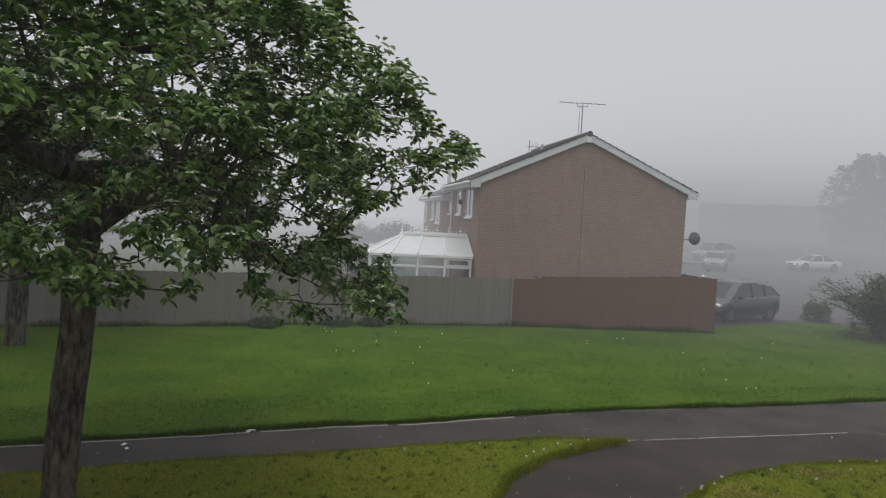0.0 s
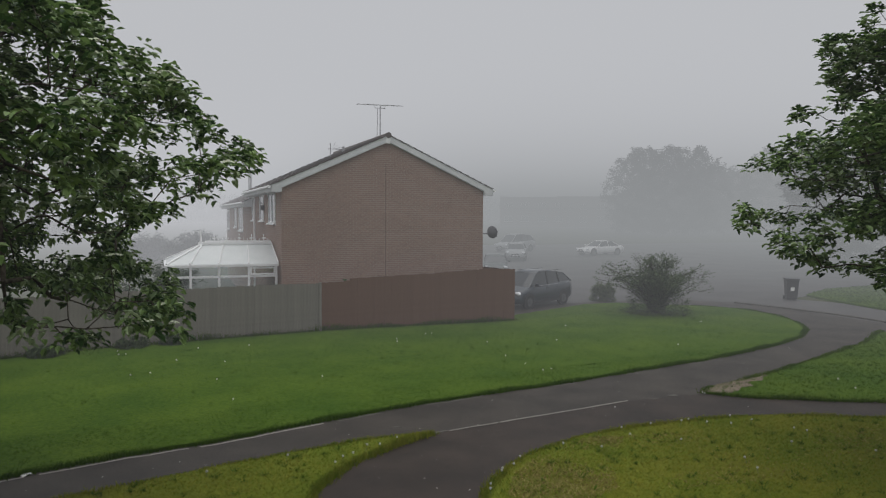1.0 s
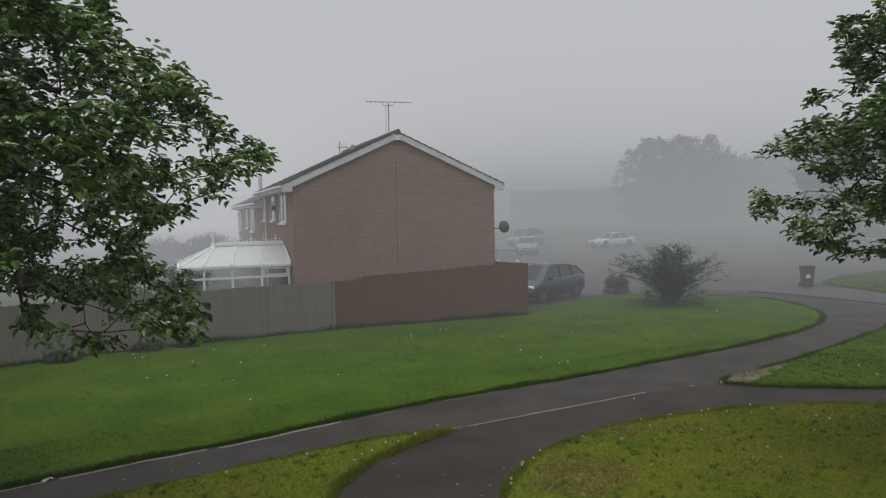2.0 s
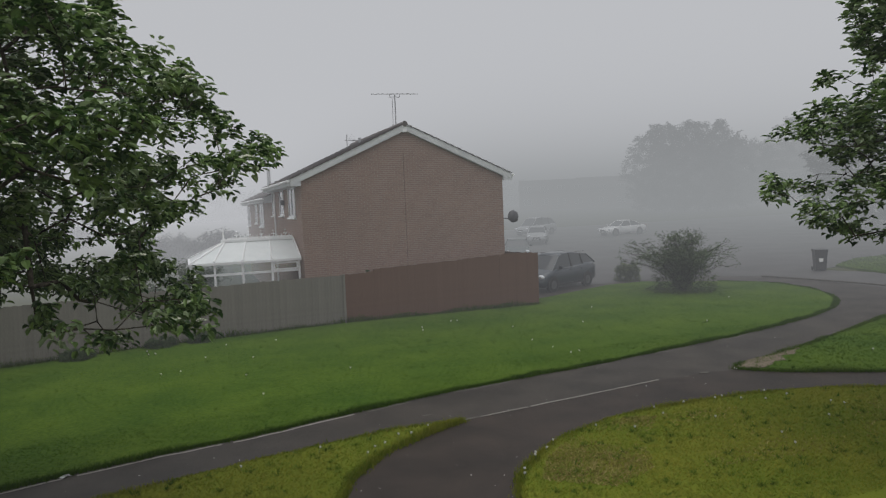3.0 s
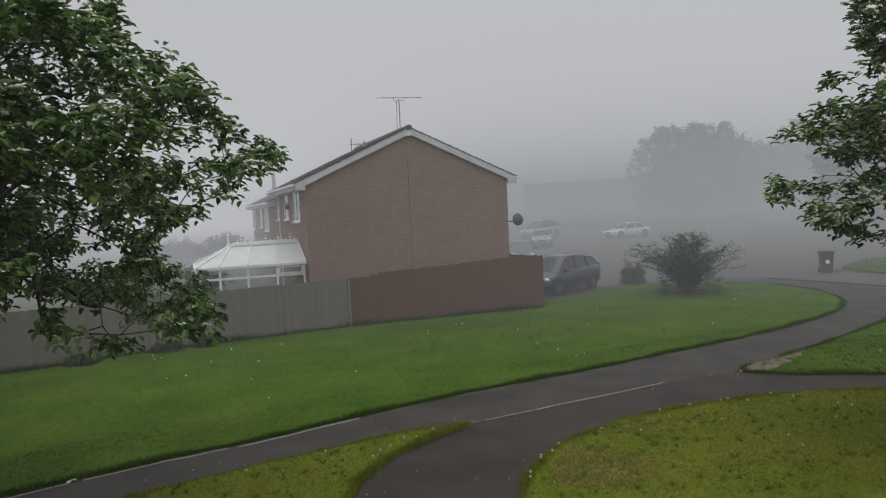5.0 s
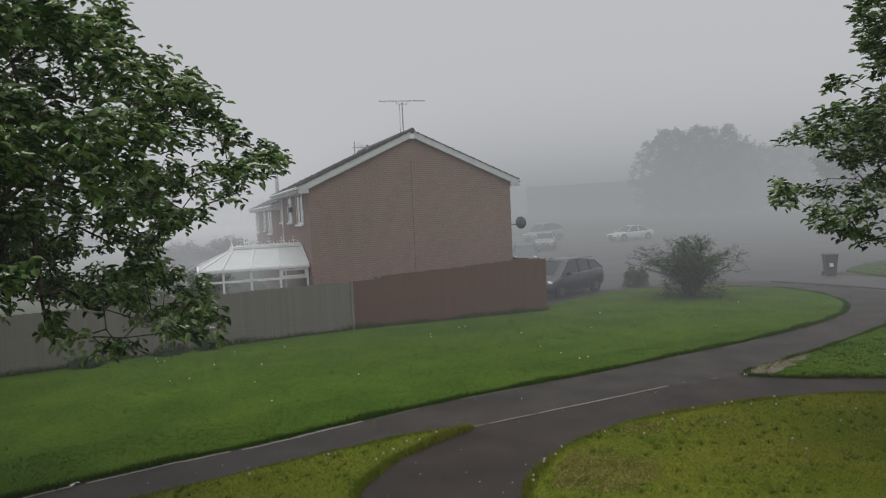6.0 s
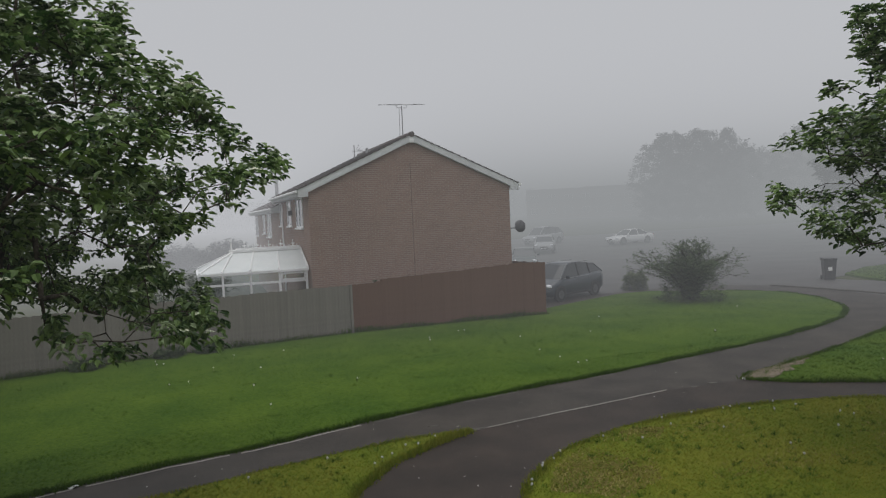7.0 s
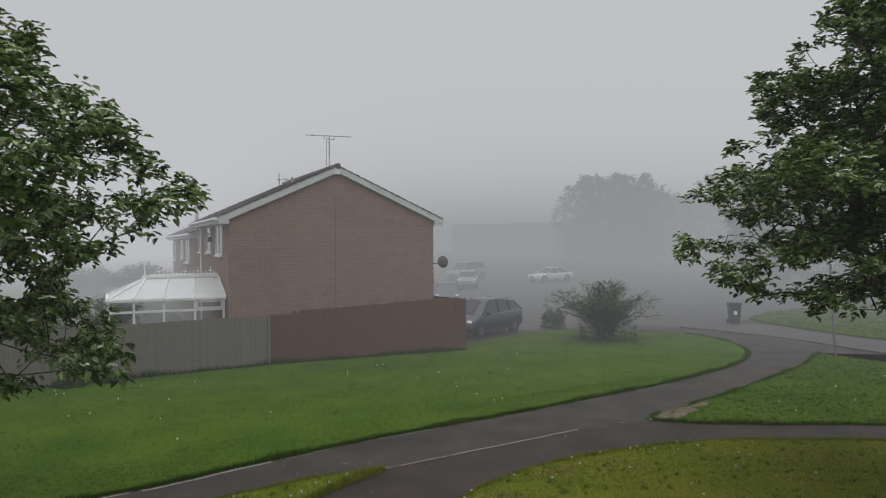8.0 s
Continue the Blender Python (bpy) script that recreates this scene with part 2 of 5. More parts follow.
def mesh_object(name, me, material, parent=None, label=""):
    ob = new(name, me)
    if material is not None and not me.materials:
        me.materials.append(material)
    ob.parent = parent
    if label:
        ob["label"] = label
    return ob


def part(name, bm, material, parent=None, label="", smooth=False):
    me = bpy.data.meshes.new(name)
    bmesh.ops.recalc_face_normals(bm, faces=bm.faces)
    if smooth:
        for f in bm.faces:
            f.smooth = True
    bm.to_mesh(me)
    bm.free()
    return mesh_object(name, me, material, parent, label)


def thing(name, place, label, category, group="", turn=0.0, kind=""):
    ob = new(name)
    ob.empty_display_size = 0.2
    ob.matrix_basis = pose(*place, 0, 0, turn)
    return tagged(ob, label, category, group, kind)


def box(lo, hi, bm=None, bevel=0.0):
    bm = bm or bmesh.new()
    c = [(a + b) / 2 for a, b in zip(lo, hi)]
    d = [abs(b - a) for a, b in zip(lo, hi)]
    r = bmesh.ops.create_cube(bm, size=1, matrix=Matrix.Translation(c) @ Matrix.Diagonal((*d, 1)))
    if bevel:
        edges = list({e for v in r["verts"] for e in v.link_edges})
        bmesh.ops.bevel(bm, geom=edges, offset=bevel, segments=2, affect="EDGES", profile=0.6)
    return bm


def tube(a, b, ra, rb=None, n=8, bm=None, caps=True):
    bm = bm or bmesh.new()
    a, b = Vector(a), Vector(b)
    rb = ra if rb is None else rb
    q = (b - a).to_track_quat("Z", "Y").to_matrix().to_4x4()
    bmesh.ops.create_cone(bm, cap_ends=caps, segments=n, radius1=ra, radius2=rb, depth=(b - a).length, matrix=Matrix.Translation((a + b) / 2) @ q)
    return bm


def slab(points, z0, z1, bm=None):
    """A flat plate with the outline points between two heights."""
    bm = bm or bmesh.new()
    low = [bm.verts.new((x, y, z0)) for x, y in points]
    high = [bm.verts.new((x, y, z1)) for x, y in points]
    bm.faces.new(high)
    bm.faces.new(low[::-1])
    n = len(points)
    for i in range(n):
        bm.faces.new((low[i], low[(i + 1) % n], high[(i + 1) % n], high[i]))
    return bm


def smoothed(points, closed=False, step=0.35, wobble=0.0, seed=0):
    """A line through the points with round bends and a slightly uneven edge."""
    out = []
    n = len(points)
    for i in range(n - 1):
        p = [Vector(points[min(max(k, 0), n - 1)]) for k in (i - 1, i, i + 1, i + 2)]
        count = max(2, int((p[2] - p[1]).length / step))
        for k in range(count):
            t = k / count
            v = 0.5 * (2 * p[1] + (p[2] - p[0]) * t + (2 * p[0] - 5 * p[1] + 4 * p[2] - p[3]) * t * t + (3 * p[1] - p[0] - 3 * p[2] + p[3]) * t ** 3)
            w = noise.noise_vector((v.x * 2.3 + seed, v.y * 2.3, seed)) * wobble
            out.append((v.x + w.x, v.y + w.y))
    out.append(tuple(points[-1]))
    return out


def inside(x, y, poly):
    """Which of the points x, y (arrays) lie inside the outline."""
    hit = np.zeros(len(x), bool)
    for (x0, y0), (x1, y1) in zip(poly, poly[1:] + poly[:1]):
        if y0 != y1:
            hit ^= ((y0 > y) != (y1 > y)) & (x < (x1 - x0) * (y - y0) / (y1 - y0) + x0)
    return hit


def rise(x, y):
    """The height of the ground, which climbs a little beyond the parked cars."""
    return max(0.0, y - 44) * 0.028


# ---- ground, paths, road ----
def ground_sheet():
    xs = [-900, -300, -120, -60, -30, -10, 10, 30, 50, 70, 100, 160, 320, 900]
    ys = [-200, -60, -10, 10, 30, 44, 52, 60, 75, 100, 140, 240, 480, 1200]
    verts = [(x, y, min(rise(x, y), 2.4) - 0.02) for y in ys for x in xs]
    w = len(xs)
    faces = [(j * w + i, j * w + i + 1, (j + 1) * w + i + 1, (j + 1) * w + i) for j in range(len(ys) - 1) for i in range(w - 1)]
    return tagged(mesh_object("ground", mesh_from(verts, faces), SOIL), "rough grey-green ground that fades into the fog", "ground", kind="structure")


ground_sheet()
ring = [(300 * math.cos(i * math.tau / 64), 14 + 300 * math.sin(i * math.tau / 64)) for i in range(64)]
me = mesh_from([(x, y, z) for z in (-3.0, 300.0) for x, y in ring], [(i, (i + 1) % 64, 64 + (i + 1) % 64, 64 + i) for i in range(64)])
# the backdrop ring glows in the fog colour, so far rays end there
HAZE = bpy.data.materials.new("white_fog")
HAZE.use_nodes = True
HAZE.node_tree.nodes.remove(HAZE.node_tree.nodes["Principled BSDF"])
haze_glow = HAZE.node_tree.nodes.new("ShaderNodeEmission")
haze_glow.inputs[0].default_value = (*FOG_GLOW, 1)
HAZE.node_tree.links.new(haze_glow.outputs[0], HAZE.node_tree.nodes["Material Output"].inputs["Surface"])
tagged(mesh_object("backdrop", me, HAZE), "plain white fog far beyond the houses", "sky", kind="structure")

FAR_EDGE = smoothed([(-34, 4.4), (-16, 9.3), (-9, 11.3), (-5.9, 12.05), (-2.6, 12.85), (-0.58, 13.40), (0.87, 13.66), (3.15, 14.32), (5.92, 14.96), (9.17, 15.46),
                     (11.13, 15.86), (13.34, 16.31), (15.91, 16.88), (19.3, 17.95), (21.9, 19.35), (23.6, 21.2), (24.5, 23.4), (24.5, 25.6), (23.3, 27.0)], wobble=0.05)
FAR_LAWN = FAR_EDGE + [(20.6, 29.2), (18.7, 29.1), (15.2, 27.5), (13.5, 26.7), (13.35, 25.9), (5.3, 25.9), (-4.3, 23.9), (-14, 21.3), (-34, 16.5)]
WEDGE_TOP = smoothed([(-34, 2.6), (-16, 7.7), (-9, 9.6), (-5.25, 10.64), (-3.07, 11.25), (-1.0, 11.68), (0.76, 12.16), (2.76, 12.56), (3.87, 12.70), (4.80, 12.68)], wobble=0.05, seed=3)
WEDGE_LOW = smoothed([(4.80, 12.62), (4.3, 12.45), (3.67, 12.06), (3.05, 11.66), (2.39, 10.95), (2.0, 10.35), (1.5, 9.0), (1.1, 7.0), (0.9, 4.0), (0.8, -9.0)], wobble=0.05, seed=5)
WEDGE = WEDGE_TOP + WEDGE_LOW + [(-34, -9.0)]
NEAR_EDGE = smoothed([(34, -1.5), (22, 5.6), (17, 8.55), (13.78, 10.40), (12.12, 11.22), (10.86, 11.50), (9.48, 11.58), (8.11, 11.56), (7.3, 11.42), (6.58, 11.12), (5.84, 10.78),
                      (5.21, 10.30), (4.82, 9.92), (4.39, 9.32), (3.9, 8.0), (3.5, 6.0), (3.3, 4.0), (3.2, -9.0)], wobble=0.05, seed=7)
NEAR_LAWN = NEAR_EDGE + [(34, -9.0)]
RIGHT_EDGE = smoothed([(24.75, 18.5), (23.7, 17.95), (22.1, 17.05), (20.2, 16.3), (17.4, 15.25), (15.3, 14.5), (14.1, 14.12), (13.0, 13.82), (12.15, 13.50), (12.1, 13.35), (12.5, 12.9), (13.08, 12.46),
                       (15.15, 11.35), (19, 9.3), (24, 6.4), (36, 0)], wobble=0.06, seed=9)
RIGHT_LAWN = RIGHT_EDGE + [(44, 4), (27, 8), (25.3, 14.0), (24.95, 16.3), (24.85, 17.6)]
MUD_PATCH = smoothed([(12.06, 13.45), (12.6, 13.74), (13.2, 13.96), (14.0, 14.18), (14.9, 14.42), (14.6, 14.1), (14.2, 13.8), (13.9, 13.84), (13.6, 13.45), (13.2, 13.5), (12.9, 13.15), (12.45, 13.1)], wobble=0.12, seed=2)
VERGE = [(31.6, 26.6), (30.8, 23.3), (30.6, 20.8), (30.7, 19.2), (32, 10), (60, 2), (64, 30), (46, 32), (36, 30.5), (32.4, 28.6)]

tagged(part("path", slab([(-36, -10), (36, -10), (36, 2), (27, 8), (26.9, 27), (24, 30), (12.5, 30), (12, 24), (-36, 19)], -0.06, 0.006), ASPHALT),
       "worn dark damp asphalt footpath that forks between lawns", "footpath", kind="structure")
tagged(part("road", slab([(26.95, 8), (34, 4), (34, 18), (30.5, 28), (44, 32), (70, 43.4), (30, 43.4), (13, 43.4), (13.0, 30.0), (24, 30.0), (26.95, 27)], -0.06, 0.002), ROAD),
       "grey asphalt road where cars are parked, dim in fog", "road", kind="structure")
me = mesh_from([(8, 43.4, 0.002), (70, 43.4, 0.002), (8, 44, 0.003), (70, 44, 0.003), (8, 75, 0.875), (85, 75, 0.875)], [(0, 1, 3, 2), (2, 3, 5, 4)])
tagged(mesh_object("road_far", me, ROAD), "grey asphalt parking court climbing away into fog", "road", kind="structure")


NEAR_PATH = [(4.78, 12.67), (7.3, 13.04), (9.9, 13.44), (12.3, 13.36), (24, 7.8), (35.5, 0.5), (35.5, -9.5), (0.2, -9.5), (0.4, 8.5), (2.2, 11.3)]
tagged(part("path_near", slab(NEAR_PATH, 0.0, 0.0105), ASPHALT_NEAR), "darker brown asphalt side path meeting the footpath", "footpath", kind="structure")


def lawn(name, outline, material, label, top=0.05):
    bm = slab(outline, -0.05, top)
    bmesh.ops.triangulate(bm, faces=[f for f in bm.faces if len(f.verts) > 4])
    return tagged(part(name, bm, material), label, "lawn", kind="structure")


lawn("lawn_far", FAR_LAWN, GRASS_FAR, "green mown lawn between the footpath and the fence")
lawn("lawn_wedge", WEDGE, GRASS_NEAR, "pointed strip of grass between two footpaths", 0.045)
lawn("lawn_near", NEAR_LAWN, GRASS_NEAR, "yellowish mown lawn with dry cuttings, edged by the path", 0.05)
lawn("lawn_corner", RIGHT_LAWN, GRASS_FAR, "green lawn with a worn muddy corner at the fork", 0.045)
lawn("lawn_verge", VERGE, GRASS_FAR, "pale green grass verge beyond the side road", 0.09)
tagged(part("mud_patch", slab(MUD_PATCH, 0.0, 0.056), MUD), "bare trodden earth at the lawn's corner", "earth", kind="structure")


def strip(line, width, z0, z1):
    """A low ribbon along a line of points."""
    bm = bmesh.new()
    rows = []
    for i, p in enumerate(line):
        a, b = Vector(line[max(i - 1, 0)]), Vector(line[min(i + 1, len(line) - 1)])
        d = (b - a).normalized()
        n = Vector((-d.y, d.x)) * width / 2
        p = Vector(p)
        rows.append([bm.verts.new((*(p + s * n), z)) for s, z in ((-1, z0), (-1, z1), (1, z1), (1, z0))])
    for r, s in zip(rows, rows[1:]):
        for k in range(3):
            bm.faces.new((r[k], r[k + 1], s[k + 1], s[k]))
    bm.faces.new(rows[0])
    bm.faces.new(rows[-1][::-1])
    return bm


for wide, joint in ((0.020, [(4.75, 12.70), (5.5, 12.81), (6.34, 12.93)]), (0.032, [(6.40, 12.94), (7.3, 13.07), (8.2, 13.2), (9.9, 13.47)])):
    tagged(part("path_joint", strip(smoothed(joint, wobble=0.02), wide, 0.0, 0.0148), CONCRETE), "pale straight edging line set in the path", "edging", kind="structure")
for x0, x1 in ((-7.5, -5.0), (-4.8, -2.1), (-1.9, 0.4), (0.6, 3.0), (3.3, 4.3), (5.4, 6.9), (9.0, 9.8), (11.4, 12.8), (14.0, 15.4)):
    tagged(part("path_edging", strip([(x, float(np.interp(x, [e[0] for e in FAR_EDGE if e[0] < 18], [e[1] for e in FAR_EDGE if e[0] < 18])) - 0.16 + 0.012 * math.sin(x * 5)) for x in np.linspace(x0, x1, 15)], 0.05, 0.0, 0.0105), CONCRETE if x0 < 3 else PALE_ASPHALT), "thin pale concrete edging showing along the lawn", "edging", kind="structure")
patch_rng = random.Random(77)
for x0, y0, rx, ry in ((5.0, 12.77, 0.22, 0.05), (4.3, 13.36, 0.13, 0.04), (11.2, 13.5, 0.16, 0.06), (10.6, 13.40, 0.12, 0.04)):
    blob = [(x0 + rx * r * math.cos(a), y0 + ry * r * math.sin(a)) for a, r in [(i * math.tau / 18, patch_rng.uniform(0.55, 1.1)) for i in range(18)]]
    tagged(part("path_patch", slab(blob, 0.0, 0.0148), PALE_ASPHALT), "small pale worn patch in the asphalt", "patch", kind="structure")
tagged(part("kerb", strip(smoothed([(26.95, 14), (26.95, 17.3), (27.05, 19), (27.3, 21.6), (26.95, 24.5), (26.3, 27.4)]), 0.13, -0.05, 0.07), PALE_ASPHALT), "concrete kerb along the side road", "kerb", kind="structure")


# ---- trees ----
def grow(root, aims, first, rng, bend=0.25):
    """Nodes and parents of a branching frame: each aim is joined to the nearest node that lies inward of it."""
    nodes, parents = [Vector(p) for p in first], list(range(-1, len(first) - 1))
    far = np.full((len(first) + len(aims) * 14, 3), 1e6)
    for i, p in enumerate(first):
        far[i] = p
    aims = sorted(aims, key=lambda p: (p - nodes[-1]).length + rng.uniform(-0.25, 0.25))
    for p in aims:
        gap = far[: len(nodes)] - np.array(p)
        dist = np.sqrt((gap ** 2).sum(1)) + 0.6 * np.maximum(0, gap[:, 2])
        dist[: max(1, len(first) - 3)] += 3.0
        k = int(dist.argmin())
        a = nodes[k]
        steps = min(12, max(1, int((p - a).length / 0.35)))
        last = k
        for s in range(1, steps + 1):
            t = s / steps
            q = a.lerp(p, t) + Vector((rng.uniform(-1, 1), rng.uniform(-1, 1), rng.uniform(-0.6, 1.0))) * 0.05 * (1 if s < steps else 0)
            q.z += bend * t * (1 - t) * (p - a).length
            far[len(nodes)] = q
            nodes.append(q)
            parents.append(last)
            last = len(nodes) - 1
    return nodes, parents


def limb_mesh(nodes, parents, tip, base, power=0.56, sides=7):
    """Tapered round limbs along all the branches, thick where many twigs hang on."""
    load = [1.0] * len(nodes)
    kids = [0] * len(nodes)
    for i in range(len(nodes) - 1, 0, -1):
        load[parents[i]] += load[i]
        kids[parents[i]] += 1
    top = load[0] ** power
    rad = [max(tip, base * w ** power / top) for w in load]
    verts, faces = [], []
    for i in range(1, len(nodes)):
        a, b = nodes[parents[i]], nodes[i]
        d = b - a
        if d.length < 1e-4:
            continue
        ra, rb = min(rad[parents[i]], rad[i] * 1.5), rad[i]
        n = sides if ra > 0.03 else (5 if ra > 0.012 else 3)
        n = 12 if ra > 0.12 else n
        q = d.to_track_quat("Z", "Y")
        s0 = len(verts)
        for c, r, e in ((a, ra, -0.15), (b, rb, 0.1)):
            for k in range(n):
                w = math.tau * k / n
                v = q @ Vector((math.cos(w) * r, math.sin(w) * r, e * r)) + c
                if r > 0.07:
                    v += noise.noise_vector(v * 6.0) * 0.022
                verts.append(tuple(v))
        for k in range(n):
            faces.append((s0 + k, s0 + (k + 1) % n, s0 + n + (k + 1) % n, s0 + n + k))
        if n < 6:
            faces.append(tuple(s0 + n + k for k in range(n)))
    return mesh_from(verts, faces, smooth=True), kids


def leaf_mesh(spots, rng, size, count, droop=0.15, spread=0.08):
    """Rosettes of pointed oval leaves, folded along the midrib, one rosette at each spot (place, outward way)."""
    verts, faces = [], []
    for p, out in spots:
        spin = rng.uniform(0, math.tau)
        m = rng.randint(count[0], count[1])
        for k in range(m):
            a = spin + math.tau * k / m + rng.uniform(-0.4, 0.4)
            side = Vector((math.cos(a), math.sin(a), rng.uniform(-0.5, 0.55) - droop))
            d = (side + out * 0.55).normalized()
            length = size * rng.uniform(0.65, 1.15)
            wide = length * rng.uniform(0.24, 0.32)
            up = Vector((rng.uniform(-0.35, 0.35), rng.uniform(-0.35, 0.35), 1.0))
            w = d.cross(up)
            if w.length < 0.05:
                continue
            w.normalize()
            n = w.cross(d)
            s = p + Vector((rng.uniform(-1, 1), rng.uniform(-1, 1), rng.uniform(-1, 1))) * spread
            i = len(verts)
            tip = s + d * length - n * length * 0.16
            fold = n * wide * 0.35
            side_a, side_b = s + d * length * 0.28, s + d * length * 0.68
            verts += [tuple(s), tuple(side_a + w * wide * 0.85 + fold), tuple(side_b + w * wide * 0.8 + fold * 0.8), tuple(tip),
                      tuple(side_b - w * wide * 0.8 + fold * 0.8), tuple(side_a - w * wide * 0.85 + fold)]
            faces += [(i, i + 3, i + 2, i + 1), (i, i + 5, i + 4, i + 3)]
    return mesh_from(verts, faces, smooth=False)


def crown_points(centre, profile, n, rng, lump, hollow=0.25, gap=-0.12, seed=0.0, grain=0.6, skirt=0.0, open_under=0.0, dip=None, stray=0.03):
    """Points in the outer part of a crown, whose reach at each height the profile gives, with boughs and gaps."""
    zs, rs = [p[0] for p in profile], [p[1] for p in profile]
    out = []
    tries = 0
    while len(out) < n and tries < n * 40:
        tries += 1
        z = rng.uniform(zs[0], zs[-1]) if rng.random() > skirt else rng.uniform(zs[0], zs[0] + 0.9)
        a = rng.uniform(0, math.tau)
        reach = float(np.interp(z, zs, rs))
        if rng.random() > (reach / max(rs)) ** 1.3 + 0.05:
            continue
        reach *= 1 + lump * noise.noise((math.cos(a) * 2.2 + seed, math.sin(a) * 2.2, z * 1.1))
        r = reach * (1 - (1 - hollow) * rng.random() ** 1.7) * (rng.uniform(1.02, 1.07) if rng.random() < stray else 1.0)
        p = Vector((centre[0] + math.cos(a) * r, centre[1] + math.sin(a) * r, z))
        if dip:
            low = max(0.0, math.cos(a - dip[0])) ** dip[2] * min(1.0, r / reach) * max(0.0, (5.0 - z) / (5.0 - zs[0]))
            p.z -= dip[1] * low
        if z < zs[0] + 1.0 and r < open_under:
            continue
        if noise.noise((p.x * grain + seed, p.y * grain, p.z * grain * 2.8)) < gap:
            continue
        out.append(p)
    return out


def broad_tree(name, base, stem, profile, label, seed, aims=1500, leaf=0.12, per=(6, 9), trunk=0.24, rosettes=6, lump=0.25, gap=-0.14, skirt=0.0, dip=None, droop=0.45, under=1.9):
    rng = random.Random(seed)
    root = Vector(base)
    tree = thing(name, base, label, "tree")
    first = [Vector(p) for p in stem]
    centre = first[-1]
    pts = crown_points((centre.x * 0.5, centre.y * 0.5), profile, aims, rng, lump, seed=seed * 3.7, gap=gap, skirt=skirt, open_under=under, dip=dip)
    nodes, parents = grow(first[0], pts, first, rng)
    me, kids = limb_mesh(nodes, parents, 0.006, trunk)
    mesh_object("trunk", me, BARK, tree, "grey-brown ridged trunk with spreading dark limbs")
    spots, pale, bloom = [], [], []
    axis = Vector((centre.x * 0.5, centre.y * 0.5, centre.z + 1.0))
    for i in range(len(first), len(nodes)):
        if kids[i] <= 1:
            p = nodes[i]
            out = (p - axis).normalized()
            for k in range(rosettes if kids[i] == 0 else 2):
                q = p + Vector((rng.uniform(-1, 1), rng.uniform(-1, 1), rng.uniform(-0.6, 0.6))) * 0.19 * (k > 0)
                (pale if rng.random() < 0.13 else spots).append((q, out + Vector((0, 0, 0.3))))
            if kids[i] == 0 and rng.random() < 0.42:
                bloom.append(p + out * 0.05 + Vector((0, 0, 0.06)))
    mesh_object("crown", leaf_mesh(spots, rng, leaf, per, droop), LEAF, tree, "many dark green oval leaves in tufts")
    mesh_object("pale_leaves", leaf_mesh(pale, rng, leaf, per, droop), LEAF_PALE, tree, "pale grey-green leaf undersides, with skylight put into the colour")
    verts, faces = [], []
    for p in bloom:
        for k in range(24):
            a, r = rng.uniform(0, math.tau), 0.075 * math.sqrt(rng.random())
            c = p + Vector((math.cos(a) * r, math.sin(a) * r, 0.02 - r * 0.3))
            s = rng.uniform(0.013, 0.021)
            i = len(verts)
            verts += [tuple(c + Vector(v) * s) for v in ((1, 0, 0), (0, 1, 0), (-1, 0, 0), (0, -1, 0), (0, 0, 0.8))]
            faces += [(i, i + 1, i + 4), (i + 1, i + 2, i + 4), (i + 2, i + 3, i + 4), (i + 3, i, i + 4)]
    mesh_object("blossom", mesh_from(verts, faces), BLOSSOM, tree, "flat cream flower heads")
    return tree


broad_tree("tree", (-4.15, 9.85, 0), [(0, 0, -0.05), (0.02, 0, 0.35), (0.05, 0.0, 0.9), (0.10, 0, 1.5), (0.15, 0.02, 2.0), (0.18, 0.04, 2.5), (0.2, 0.05, 3.1), (0.22, 0.05, 3.7)],
           [(3.3, 3.9), (3.6, 4.3), (3.95, 4.15), (4.25, 3.55), (4.5, 4.0), (4.8, 4.75), (5.2, 4.98), (5.6, 4.6), (6.0, 4.2), (6.5, 3.5), (7.0, 2.9), (8.6, 1.9), (9.6, 0.8)],
           "mature broadleaf tree with cream blossom, standing on grass by the path", 11, aims=3100, trunk=0.215, leaf=0.13, per=(7, 10), gap=-0.05, lump=0.14, skirt=0.05, dip=(0.15, 0.85, 3), under=2.3)
broad_tree("tree", (12.3, 7.0, 0), [(0, 0, -0.05), (0.0, 0, 0.5), (0.0, 0.03, 1.1), (-0.05, 0.05, 1.7), (-0.08, 0.08, 2.3)],
           [(3.3, 2.4), (3.65, 3.0), (4.2, 3.45), (4.65, 2.8), (5.25, 3.5), (5.8, 3.35), (6.3, 2.35), (7.2, 2.55), (7.9, 1.9), (8.6, 1.2), (9.2, 0.5)],
           "broadleaf tree with drooping leafy boughs over the near lawn", 23, aims=2000, trunk=0.17, leaf=0.145, gap=-0.03, lump=0.2, under=0.0)
broad_tree("tree", (-9.1, 19.66, 0), [(0, 0, -0.05), (0.0, 0, 0.7), (0.03, 0.03, 1.4), (0.05, 0.05, 2.1), (0.08, 0.08, 2.8)],
           [(3.0, 2.6), (3.8, 3.6), (5.0, 4.0), (6.5, 3.6), (8.0, 2.6), (9.0, 0.8)],
           "dark broadleaf tree standing near the grey fence", 31, aims=800, trunk=0.25, leaf=0.15)


# ---- the end-of-terrace house ----
GX0, GX1, GY, EAVE, RIDGE = 4.1, 12.2, 26.5, 5.30, 7.12


